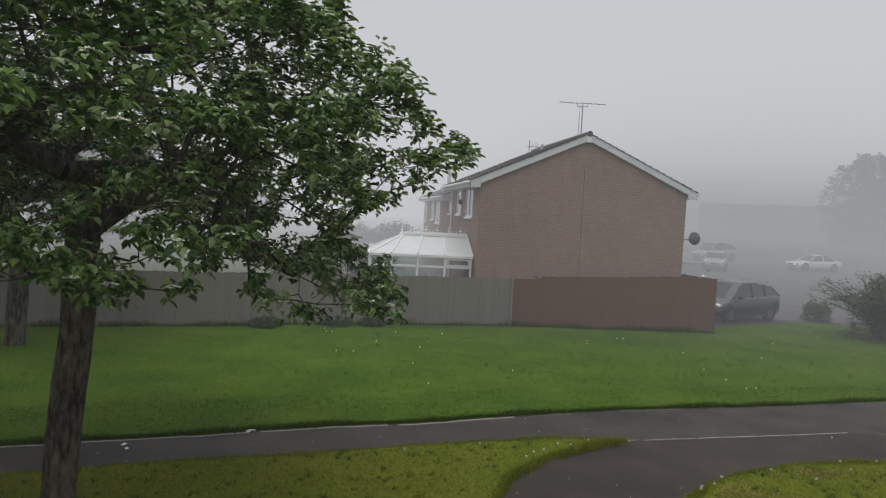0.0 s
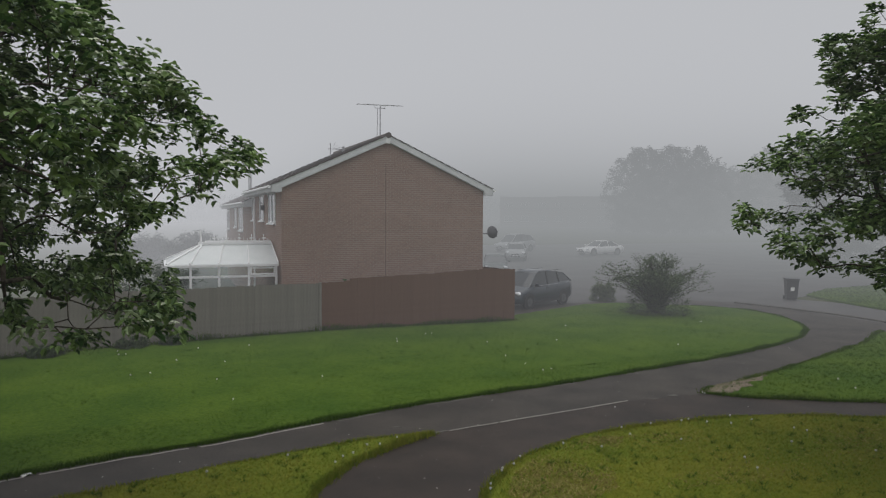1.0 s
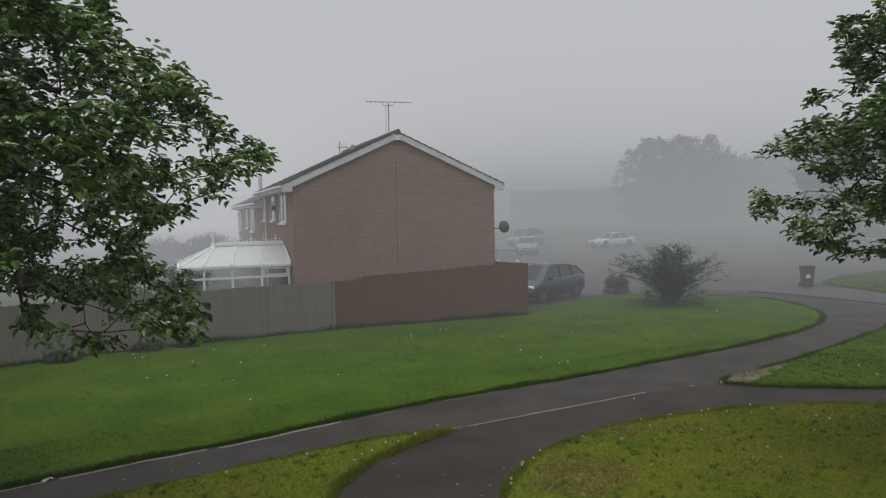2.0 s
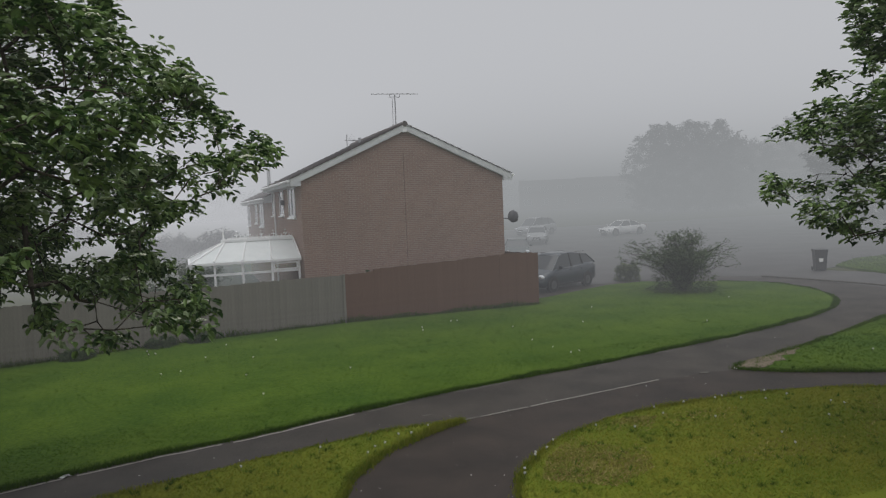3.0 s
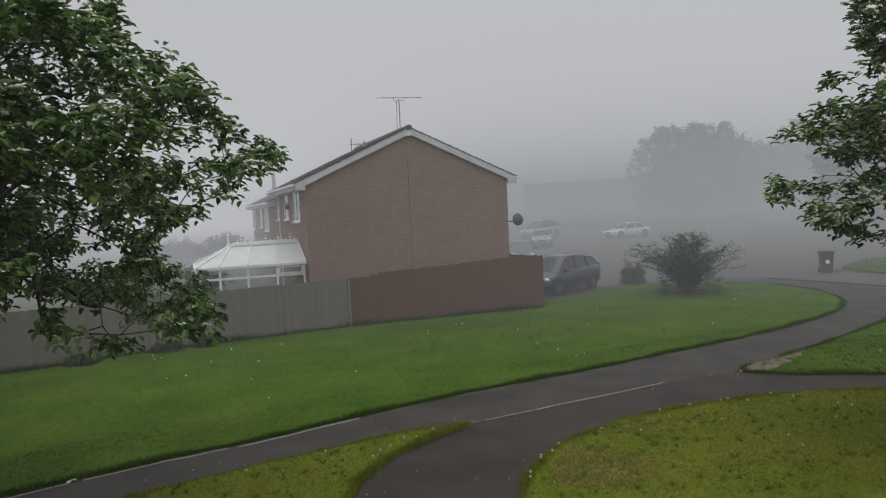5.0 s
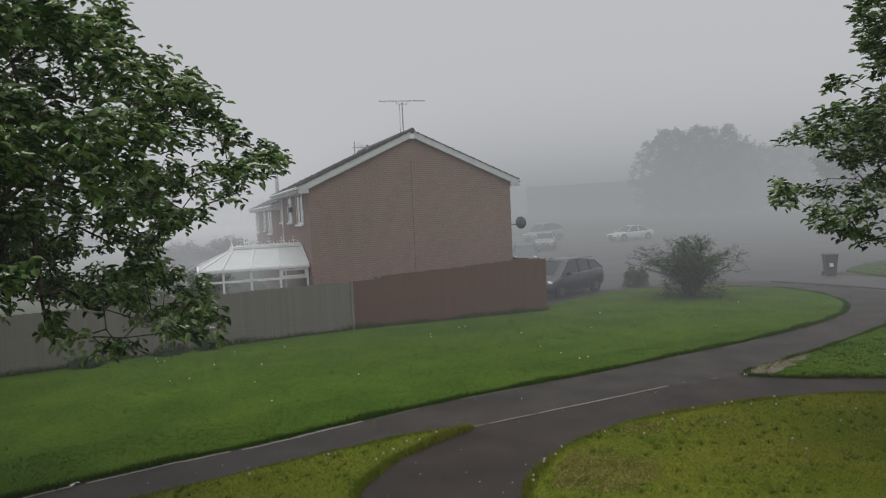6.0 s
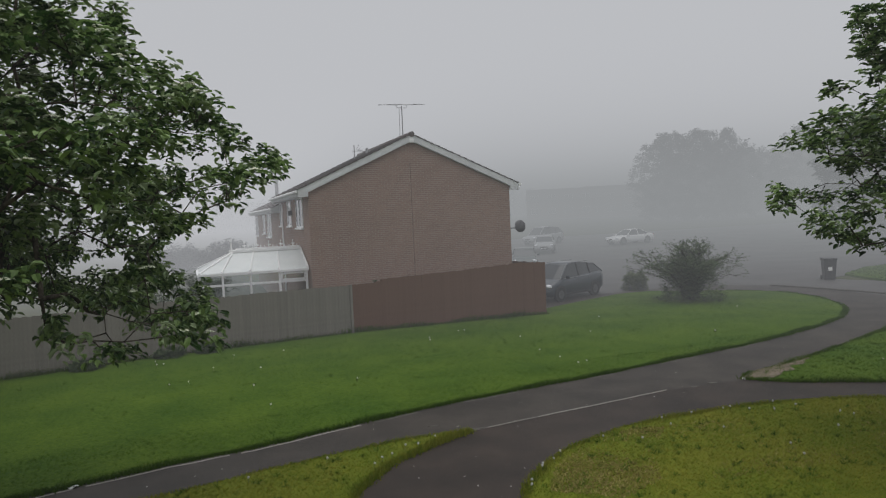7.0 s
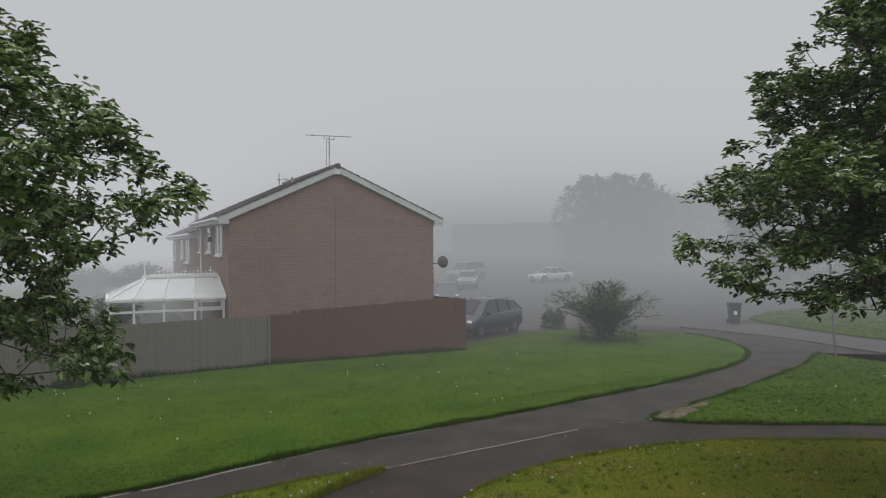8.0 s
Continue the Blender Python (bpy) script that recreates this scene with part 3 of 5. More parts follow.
def gable_prism(x0, x1, y0, y1, z0, eave, ridge):
    bm = bmesh.new()
    mid = (x0 + x1) / 2
    ring = [(x0, z0), (x1, z0), (x1, eave), (mid, ridge), (x0, eave)]
    a = [bm.verts.new((x, y0, z)) for x, z in ring]
    b = [bm.verts.new((x, y1, z)) for x, z in ring]
    bm.faces.new(a)
    bm.faces.new(b[::-1])
    for i in range(5):
        bm.faces.new((a[i], b[i], b[(i + 1) % 5], a[(i + 1) % 5]))
    return bm


def sloped_board(x0, z0, x1, z1, depth, y0, y1):
    bm = bmesh.new()
    ring = [(x0, z0), (x1, z1), (x1, z1 - depth), (x0, z0 - depth)]
    a = [bm.verts.new((x, y0, z)) for x, z in ring]
    b = [bm.verts.new((x, y1, z)) for x, z in ring]
    bm.faces.new(a)
    bm.faces.new(b[::-1])
    for i in range(4):
        bm.faces.new((a[i], b[i], b[(i + 1) % 4], a[(i + 1) % 4]))
    return bm


def tiled_slope(house, x_eave, z_eave, x_ridge, z_ridge, y0, y1, rows):
    """A roof slope with overlapping courses of tiles, stepped at the verge."""
    roof = part("roof", sloped_board(x_eave, z_eave - 0.02, x_ridge, z_ridge - 0.02, 0.06, y0 + 0.06, y1 - 0.06), DARK_METAL, house, "dark concrete tiles in stepped courses")
    d = Vector((x_ridge - x_eave, 0, z_ridge - z_eave))
    n = Vector((-d.z, 0, d.x)).normalized()
    n = n if n.z > 0 else -n
    for k in range(rows):
        a = Vector((x_eave, 0, z_eave)) + d * (k / rows)
        b = Vector((x_eave, 0, z_eave)) + d * min(1.0, (k + 1.25) / rows)
        pts = [a + n * 0.035, a + n * 0.062, b + n * 0.032, b + n * 0.005]
        bm = bmesh.new()
        f = [bm.verts.new((p.x, y0, p.z)) for p in pts]
        g = [bm.verts.new((p.x, y1, p.z)) for p in pts]
        bm.faces.new(f)
        bm.faces.new(g[::-1])
        for i in range(4):
            bm.faces.new((f[i], g[i], g[(i + 1) % 4], f[(i + 1) % 4]))
        part("tile_course", bm, TILE, roof)
    return roof


def side_window(house, x, y0, y1, z0, z1, lights=2):
    """A white casement window on a wall that faces -x."""
    win = part("window", box((x - 0.035, y0, z0), (x + 0.03, y1, z0 + 0.07), None, 0.004), WHITE, house, "white casement window with dark glass")
    for a, b, c, d in ((y0, y1, z1 - 0.07, z1), (y0, y0 + 0.07, z0 + 0.07, z1 - 0.07), (y1 - 0.07, y1, z0 + 0.07, z1 - 0.07)):
        part("frame", box((x - 0.035, a, c), (x + 0.03, b, d), None, 0.004), WHITE, win)
    step = (y1 - y0) / lights
    for k in range(1, lights):
        part("mullion", box((x - 0.033, y0 + k * step - 0.035, z0 + 0.072), (x + 0.03, y0 + k * step + 0.035, z1 - 0.072)), WHITE, win)
    for k in range(lights):
        part("pane", box((x - 0.012, y0 + k * step + 0.038, z0 + 0.074), (x + 0.0, y0 + (k + 1) * step - 0.038, z1 - 0.074)), PANE, win)
    part("sill", box((x - 0.11, y0 - 0.05, z0 - 0.06), (x + 0.02, y1 + 0.05, z0 - 0.003), None, 0.006), WHITE, win)
    return win


def terrace(place_y, length, drop, label, windows, front=True):
    house = thing("house", (0, 0, 0), label, "house")
    y0, y1, e, r = place_y, place_y + length, EAVE - drop, RIDGE - drop
    mid = (GX0 + GX1) / 2
    part("wall", gable_prism(GX0, GX1, y0, y1, -0.1, e, r), BRICK, house, "red-brown brick wall with fine mortar courses")
    over = 0.38
    slope = (r - e) / (mid - GX0)
    ze = e - over * slope + 0.16
    zr = r + 0.16
    for xe in (GX0 - over, GX1 + over):
        tiled_slope(house, xe, ze, mid, zr, y0 - 0.14, y1 + (0.02 if front else 0.14), 16)
    part("ridge_tile", tube((mid, y0 - 0.16, zr + 0.02), (mid, y1, zr + 0.02), 0.11, n=10), TILE, house, "rounded ridge tiles")
    for s in (-1, 1):
        xe = mid + s * (mid - GX0 + over)
        board = part("bargeboard", sloped_board(xe, ze + 0.02, mid + s * 0.008, zr + 0.02, 0.25, y0 - 0.12, y0 - 0.085), FASCIA, house, "white painted bargeboard, slightly weathered")
        part("soffit", sloped_board(xe, ze - 0.225, mid + s * 0.008, zr - 0.225, 0.02, y0 - 0.083, y0 - 0.003), FASCIA, house)
        x_in = GX0 if s < 0 else GX1
        part("eave_box", box((min(xe, x_in) - (0.0 if s < 0 else -0.004), y0 - 0.118, ze - 0.23), (max(xe, x_in) - (0.004 if s < 0 else 0.0), y0 - 0.003, ze - 0.02), None, 0.004), FASCIA, house)
        part("fascia", box((xe - 0.015, y0, ze - 0.2), (xe + 0.015, y1 - 0.01, ze + 0.02)), FASCIA, house)
        part("eave_soffit", box((min(xe + 0.02, x_in), y0, ze - 0.22), (max(xe - 0.02, x_in), y1 - 0.01, ze - 0.203)), FASCIA, house)
        gx = xe + s * 0.07
        part("gutter", tube((gx, y0 - 0.12, ze - 0.04), (gx, y1 - 0.02, ze - 0.04), 0.055, n=10), WHITE, house, "white half-round gutter")
    for a, b, c, d, n in windows:
        side_window(house, GX0, a, b, c, d, n)
    return house


house = terrace(GY, 9.0, 0.0, "two-storey red brick end house with a blank gable wall", [(27.95, 29.75, 3.90, 5.12, 2), (31.3, 32.55, 3.97, 5.10, 1), (34.75, 35.35, 3.97, 5.08, 1)])
part("downpipe", tube((GX0 - 0.07, 34.1, 0.0), (GX0 - 0.07, 34.1, 5.0), 0.04), WHITE, house, "white rainwater pipe")
part("flue_pipe", tube((GX0 - 0.05, 35.9, 4.9), (GX0 - 0.05, 35.9, 6.25), 0.09, n=10), FASCIA, house, "pale grey flue above the eaves")
part("flue_box", box((GX0 - 0.16, 31.05, 4.42), (GX0 - 0.003, 31.22, 4.64), None, 0.03), DARK_METAL, house, "dark wall lamp between the windows")
part("movement_joint", box((8.06, GY - 0.004, 0.0), (8.08, GY + 0.03, 6.2)), SEALANT, house, "thin brown vertical movement joint")
part("ridge_end", box((8.05, GY - 0.135, 6.98), (8.22, GY - 0.121, 7.24), None, 0.004), WHITE, house, "joint cover where the bargeboards meet")
part("cable", tube((12.24, GY + 0.12, 2.6), (12.24, GY + 0.12, 5.0), 0.012), DARK_METAL, house, "thin black cable down the corner")
terrace(GY + 9.0, 14.0, 0.45, "stepped-down second brick house of the terrace", [(39.6, 41.7, 3.35, 4.66, 2), (43.0, 44.2, 3.5, 4.60, 1), (47.6, 49.3, 3.3, 4.55, 2)], front=False)

aerial = thing("tv_aerial", (8.17, 27.6, 7.27), "tall grey rooftop television aerial on a mast", "aerial")
part("mast", tube((0, 0, -0.1), (0.0, 0, 1.30), 0.022), STEEL, aerial)
part("boom", tube((-0.95, 0, 1.33), (0.95, 0, 1.36), 0.014), STEEL, aerial)
part("bracket", tube((-0.22, 0, 1.22), (0.20, 0, 1.22), 0.012), STEEL, aerial)
for x in (-0.22, 0.20):
    part("stay", tube((x, 0, 1.22), (x, 0, 1.35), 0.010), STEEL, aerial)
for k in range(9):
    x = -0.9 + k * 0.2
    part("element", tube((x, -0.16, 1.335 + k * 0.003), (x, 0.16, 1.335 + k * 0.003), 0.006, n=5), STEEL, aerial)
part("lead", tube((-0.12, 0.02, -0.1), (-0.10, 0.02, 1.2), 0.008, n=5), PLASTIC, aerial, "thin hanging lead")
part("mount", box((-0.06, -0.06, -0.3), (0.06, 0.06, 0.03), None, 0.01), STEEL, aerial)

aerial2 = thing("tv_aerial", (6.92, 31.0, 6.5), "small multi-rod television aerial behind the roof", "aerial")
part("mast", tube((0, 0, -0.2), (0, 0, 0.88), 0.02), STEEL, aerial2)
part("boom", tube((-0.1, 0, 0.62), (1.1, 0, 0.60), 0.014), STEEL, aerial2)
for k in range(5):
    part("element", tube((0.02 + k * 0.06, -0.25, 0.62), (0.25 + k * 0.12, 0.1, 0.92 - k * 0.10), 0.007, n=5), STEEL, aerial2)
part("reflector", box((0.55, -0.2, 0.48), (0.58, 0.2, 0.74)), STEEL, aerial2)

dish = thing("satellite_dish", (12.22, 26.62, 3.5), "dark grey satellite dish fixed to the house corner", "satellite dish")
bm = bmesh.new()
bmesh.ops.create_uvsphere(bm, u_segments=24, v_segments=12, radius=0.45, matrix=Matrix.Translation((0.37, 0.24, 0.02)) @ Matrix.Rotation(radians(98), 4, "X"))
bmesh.ops.bisect_plane(bm, geom=bm.verts[:] + bm.edges[:] + bm.faces[:], plane_co=(0.37, -0.134, 0.02), plane_no=(-0.1, 1, -0.12), clear_outer=True)
part("reflector", bm, DARK_METAL, dish, smooth=True)
part("arm", tube((0.37, -0.12, -0.16), (0.42, -0.40, -0.08), 0.012), DARK_METAL, dish)
part("receiver", tube((0.42, -0.46, -0.08), (0.42, -0.37, -0.07), 0.03), DARK_METAL, dish)
part("bracket", tube((0.0, 0.02, 0.0), (0.38, -0.16, 0.0), 0.02), DARK_METAL, dish)


# ---- conservatory behind the fence ----
def conservatory():
    c = thing("conservatory", (0, 0, 0), "white conservatory with opal roof panels and ridge cresting", "conservatory")
    x0, x1, y0, y1, ze, zr, yr, xr = 0.15, 4.04, 27.0, 30.4, 2.42, 3.08, 28.7, 1.45
    part("base_wall", box((x0 + 0.06, y0 + 0.02, -0.05), (x1, y1, 0.6)), BRICK, c, "low red brick wall")
    corners = [(x0, y0), (x1, y0), (x1, y1), (x0, y1)]
    part("eaves_beam", box((x0 - 0.08, y0 - 0.08, ze - 0.1), (x1 + 0.02, y0 + 0.06, ze + 0.0), None, 0.01), WHITE, c)
    part("eaves_beam", box((x0 - 0.08, y0 + 0.065, ze - 0.1), (x0 + 0.06, y1, ze + 0.0), None, 0.01), WHITE, c)
    for x in (0.15, 0.95, 1.93, 2.98, 3.97):
        part("post", box((x - 0.035, y0 - 0.03, 0.6), (x + 0.045, y0 + 0.05, ze - 0.105), None, 0.006), WHITE, c)
    for a, b in ((0.15, 0.95), (0.95, 1.93), (1.93, 2.98), (2.98, 3.97)):
        part("transom", box((a + 0.05, y0 - 0.02, 1.93), (b - 0.04, y0 + 0.04, 2.01), None, 0.005), WHITE, c)
        part("pane", box((a + 0.05, y0 + 0.0, 0.61), (b - 0.04, y0 + 0.012, 1.925)), CLEAR, c).visible_shadow = False
        part("pane", box((a + 0.05, y0 + 0.0, 2.015), (b - 0.04, y0 + 0.012, ze - 0.11)), CLEAR, c).visible_shadow = False
    part("vent_frame", box((3.03, y0 - 0.045, 2.02), (3.92, y0 - 0.022, 2.07)), WHITE, c)
    part("vent_frame", box((3.03, y0 - 0.045, 2.245), (3.92, y0 - 0.022, 2.30)), WHITE, c)
    part("vent_frame", box((3.03, y0 - 0.045, 2.075), (3.08, y0 - 0.022, 2.24)), WHITE, c)
    part("vent_frame", box((3.87, y0 - 0.045, 2.075), (3.92, y0 - 0.022, 2.24)), WHITE, c)
    for y in (27.05, 28.1, 29.2, 30.3):
        part("post", box((x0 - 0.03, y, 0.6), (x0 + 0.05, y + 0.08, ze - 0.105), None, 0.006), WHITE, c)

    def roof_plate(points):
        bm = bmesh.new()
        top = [bm.verts.new(p) for p in points]
        low = [bm.verts.new((p[0], p[1], p[2] - 0.025)) for p in points]
        bm.faces.new(top)
        bm.faces.new(low[::-1])
        n = len(points)
        for i in range(n):
            bm.faces.new((top[i], low[i], low[(i + 1) % n], top[(i + 1) % n]))
        return bm

    # front slope in four panels, the left end hipped
    eave_x = [0.93, 1.93, 2.98, x1]
    tops = [xr, 2.22, 3.12, x1]
    for k in range(3):
        part("roof_panel", roof_plate([(eave_x[k] + 0.03, y0, ze + 0.01), (eave_x[k + 1] - 0.03, y0, ze + 0.01), (tops[k + 1] - 0.03, yr, zr), (tops[k] + 0.03, yr, zr)]), POLYCARB, c)
    part("roof_panel", roof_plate([(x0 + 0.02, y0, ze + 0.01), (eave_x[0] - 0.03, y0, ze + 0.01), (xr - 0.03, yr, zr)]), POLYCARB, c)
    part("roof_panel", roof_plate([(x0, y0 + 0.05, ze + 0.01), (xr - 0.05, yr, zr), (x0, y1, ze + 0.01)]), POLYCARB, c)
    part("roof_panel", roof_plate([(x0 + 0.1, y1, ze + 0.01), (xr, yr + 0.03, zr), (x1, yr + 0.03, zr), (x1, y1, ze + 0.01)]), POLYCARB, c)
    for k in range(4):
        part("glazing_bar", tube((eave_x[k], y0 - 0.02, ze + 0.03), (tops[k] if k < 3 else x1, yr, zr + 0.02), 0.032, n=6), WHITE, c)
    part("hip_bar", tube((x0, y0, ze + 0.03), (xr, yr, zr + 0.02), 0.04, n=6), WHITE, c)
    part("hip_bar", tube((x0, y1, ze + 0.03), (xr, yr, zr + 0.02), 0.04, n=6), WHITE, c)
    part("ridge_beam", box((xr - 0.15, yr - 0.09, zr - 0.02), (x1, yr + 0.09, zr + 0.10), None, 0.02), WHITE, c)
    fin = part("finial", tube((xr - 0.05, yr, zr + 0.10), (xr - 0.05, yr, zr + 0.52), 0.045, 0.008, n=8), WHITE, c, "pointed white finial")
    x = xr + 0.28
    n = 0
    while x < x1 - 0.05:
        tall = 0.26 if n % 3 == 1 else 0.13
        bm = tube((x, yr, zr + 0.1), (x, yr, zr + 0.1 + tall), 0.022, 0.008, n=6)
        if tall > 0.2:
            box((x - 0.075, yr - 0.012, zr + 0.22), (x + 0.075, yr + 0.012, zr + 0.26), bm)
            bmesh.ops.create_icosphere(bm, subdivisions=1, radius=0.028, matrix=Matrix.Translation((x, yr, zr + 0.37)))
        part("crest", bm, WHITE, c)
        x += 0.155
        n += 1
    part("crest_rail", box((xr + 0.1, yr - 0.01, zr + 0.105), (x1 - 0.02, yr + 0.01, zr + 0.15)), WHITE, c)
    return c


conservatory()


# ---- fences ----
def board_mesh(w, h, t, pointed=False):
    bm = bmesh.new()
    ring = [(0, 0), (w, 0), (w, h - (0.02 if pointed else 0)), (w * 0.5, h), (0, h - (0.02 if pointed else 0))] if pointed else [(0, 0), (w, 0), (w, h), (0, h)]
    a = [bm.verts.new((x, 0, z)) for x, z in ring]
    b = [bm.verts.new((x, t * (0.45 if x == w else 1.0), z)) for x, z in ring]
    bm.faces.new(a)
    bm.faces.new(b[::-1])
    n = len(ring)
    for i in range(n):
        bm.faces.new((a[i], b[i], b[(i + 1) % n], a[(i + 1) % n]))
    bmesh.ops.recalc_face_normals(bm, faces=bm.faces)
    me = bpy.data.meshes.new("board")
    bm.to_mesh(me)
    bm.free()
    return me


def fence_run(name, a, b, height, material, label, rng, pitch=0.115, top_at=None, group=""):
    """A close-boarded fence from a to b: boards side by side, posts and rails behind."""
    a, b = Vector(a), Vector(b)
    d = b - a
    turn = math.degrees(math.atan2(d.y, d.x))
    f = thing(name, (a.x, a.y, 0), label, "fence", group, turn)
    n = max(1, round(d.length / pitch))
    step = d.length / n
    me = board_mesh(step + 0.012, 1.0, 0.022)
    me.materials.append(material)
    for k in range(n):
        h = height(k / n) if callable(height) else height
        ob = new("board", me)
        ob.parent = f
        ob.matrix_basis = pose(k * step, rng.uniform(-0.006, 0.006), 0.0, 0, rng.uniform(-0.5, 0.5), rng.uniform(-1.2, 1.2)) @ Matrix.Diagonal((1, 1, h + rng.uniform(-0.02, 0.015), 1))
    h1 = height(0.5) if callable(height) else height
    for z in (0.35, h1 - 0.3):
        part("rail", box((0, 0.035, z), (d.length, 0.085, z + 0.08)), material, f)
    x = 0.0
    while x < d.length:
        part("post", box((x + 0.01, 0.09, -0.05), (x + 0.10, 0.18, h1 - 0.05), None, 0.004), material, f)
        x += 1.83
    return f


rng = random.Random(5)
LINE = [(-34, 16.0), (-14, 21.2), (-9.8, 22.3), (-4.3, 23.55), (-1.73, 24.4), (1.7, 24.95), (5.28, 25.5)]
for k, (a, b) in enumerate(zip(LINE, LINE[1:])):
    h = (lambda u: 1.78) if k < 5 else (lambda u: 1.80 - 0.03 * u)
    fence_run("fence", a, b, h, GREY_WOOD, "silver-grey weathered close-board garden fence", rng, pitch=0.3 if k == 0 else 0.118, group="grey fence runs")
part("fence_post", box((5.26, 25.44, -0.05), (5.35, 25.53, 1.80), None, 0.006), GREY_WOOD)
tagged(bpy.data.objects["fence_post"], "pale weathered post where the two fences meet", "post")
for a, b, h0, h1 in ((5.36, 6.45, 1.78, 1.84), (6.45, 8.25, 1.92, 1.98), (8.25, 10.0, 1.98, 2.04), (10.0, 11.72, 2.05, 2.13), (11.72, 13.16, 2.16, 2.12)):
    fence_run("fence", (a, 25.51), (b, 25.51), (lambda u, h0=h0, h1=h1: h0 + (h1 - h0) * u), BROWN_WOOD, "dark brown stained close-board fence panel", rng, pitch=0.125, group="brown fence panels")
fence_run("fence", (13.18, 25.53), (12.9, 30.5), 2.05, BROWN_WOOD, "dark brown fence return towards the parked car", rng, pitch=0.3, group="brown fence panels")


# ---- vehicles ----
def loft(rings, bm=None, close_ends=True):
    bm = bm or bmesh.new()
    rows = [[bm.verts.new(p) for p in ring] for ring in rings]
    n = len(rows[0])
    for r, s in zip(rows, rows[1:]):
        for i in range(n):
            bm.faces.new((r[i], r[(i + 1) % n], s[(i + 1) % n], s[i]))
    if close_ends:
        bm.faces.new(rows[0])
        bm.faces.new(rows[-1][::-1])
    return bm


def paintwork(name, colour):
    m = surface(name, tuple(c * 0.9 for c in colour), tuple(min(1, c * 1.08) for c in colour), scale=2, rough=0.28, bump=0, fine=20)
    b = m.node_tree.nodes["Principled BSDF"]
    b.inputs["Coat Weight"].default_value, b.inputs["Coat Roughness"].default_value = 0.6, 0.08
    return m


def car(place, turn, paint, label, L=4.4, W=1.8, H=1.66, style="mpv", detail=True):
    """A parked car, its front along +x: lofted body, glasshouse, roof, pillars, lamps and wheels."""
    v = thing("car", place, label, "car", "parked cars", turn)
    hw = W / 2
    tall = style in ("mpv", "van")
    st = [0, 0.02, 0.07, 0.16, 0.26, 0.40, 0.6, 0.8, 0.93, 0.985, 1.0]
    wide = [0.62, 0.80, 0.93, 0.985, 1.0, 1.0, 1.0, 1.0, 0.97, 0.90, 0.80]
    if tall:
        top = [0.60, 0.72, 0.82, 0.93, 1.02, 1.05, 1.08, 1.13, 1.15, 1.10, 0.95]
    else:
        top = [0.55, 0.64, 0.70, 0.78, 0.86, 0.88, 0.90, 0.93, 0.93, 0.88, 0.74]
    low = [0.36, 0.28, 0.24, 0.22, 0.22, 0.22, 0.22, 0.22, 0.25, 0.30, 0.40]
    rings = []
    for t, w, zt, zb in zip(st, wide, top, low):
        x, h = L / 2 - t * L, hw * w
        half = [(h * 0.88, zb), (h * 0.985, zb + 0.12), (h, (zb + zt) * 0.5), (h * 0.985, zt - 0.16), (h * 0.93, zt - 0.03), (h * 0.78, zt + 0.015)]
        rings.append([(x, y, z) for y, z in half] + [(x, 0, zt + 0.035)] + [(x, -y, z) for y, z in half[::-1]])
    bm = loft(rings)
    body = part("body", bm, paint, v, smooth=True)
    if style == "mpv":
        gl = [(0.20, 0.97, 0.88), (0.36, H - 0.10, 0.72), (0.43, H - 0.02, 0.72), (0.58, H - 0.0, 0.72), (0.86, H - 0.15, 0.70), (0.975, 1.10, 0.88)]
    elif style == "van":
        gl = [(0.12, 0.97, 0.89), (0.24, H - 0.07, 0.78), (0.30, H - 0.03, 0.80), (0.62, H - 0.01, 0.82), (0.97, H - 0.05, 0.80), (0.995, 1.04, 0.89)]
    else:
        gl = [(0.28, 0.86, 0.88), (0.44, H - 0.06, 0.64), (0.48, H - 0.03, 0.64), (0.60, H - 0.015, 0.64), (0.70, H - 0.06, 0.62), (0.86, 0.92, 0.88)]
    rings = []
    for t, z, w in gl:
        x = L / 2 - t * L
        zb = float(np.interp(t, st, top)) - 0.05
        hb = hw * 0.90
        rings.append([(x, hb, zb), (x, hw * w, max(z, zb + 0.02)), (x, hw * w * 0.5, max(z, zb + 0.02) + 0.015), (x, -hw * w * 0.5, max(z, zb + 0.02) + 0.015), (x, -hw * w, max(z, zb + 0.02)), (x, -hb, zb)])
    part("glasshouse", loft(rings), PANE, v, "dark tinted window glass")
    rings = []
    for t, z, w in gl[1:5]:
        x = L / 2 - t * L
        rings.append([(x, hw * w + 0.012, z - 0.05), (x, hw * w - 0.02, z + 0.02), (x, hw * w * 0.5, z + 0.045), (x, -hw * w * 0.5, z + 0.045), (x, -hw * w + 0.02, z + 0.02), (x, -hw * w - 0.012, z - 0.05)])
    part("roof", loft(rings), paint, v, smooth=True)
    for s in (1, -1):
        for k, (i, j) in enumerate(((0, 1), (5, 4))):
            a = (L / 2 - gl[i][0] * L, s * hw * 0.88, float(np.interp(gl[i][0], st, top)) - 0.02)
            b = (L / 2 - gl[j][0] * L, s * hw * gl[j][2], gl[j][1])
            part("pillar", tube(a, b, 0.034, 0.028, n=6), paint, v)
        for t in ((0.53, 0.74) if style != "saloon" else (0.58,)):
            zt = float(np.interp(t, [g[0] for g in gl], [g[1] for g in gl]))
            ww = float(np.interp(t, [g[0] for g in gl], [g[2] for g in gl]))
            part("pillar", tube((L / 2 - t * L, s * hw * 0.90, float(np.interp(t, st, top)) - 0.04), (L / 2 - t * L, s * hw * ww, zt), 0.04, n=6), PLASTIC if style == "mpv" else paint, v)
        for t in (0.185, 0.80):
            x = L / 2 - t * L
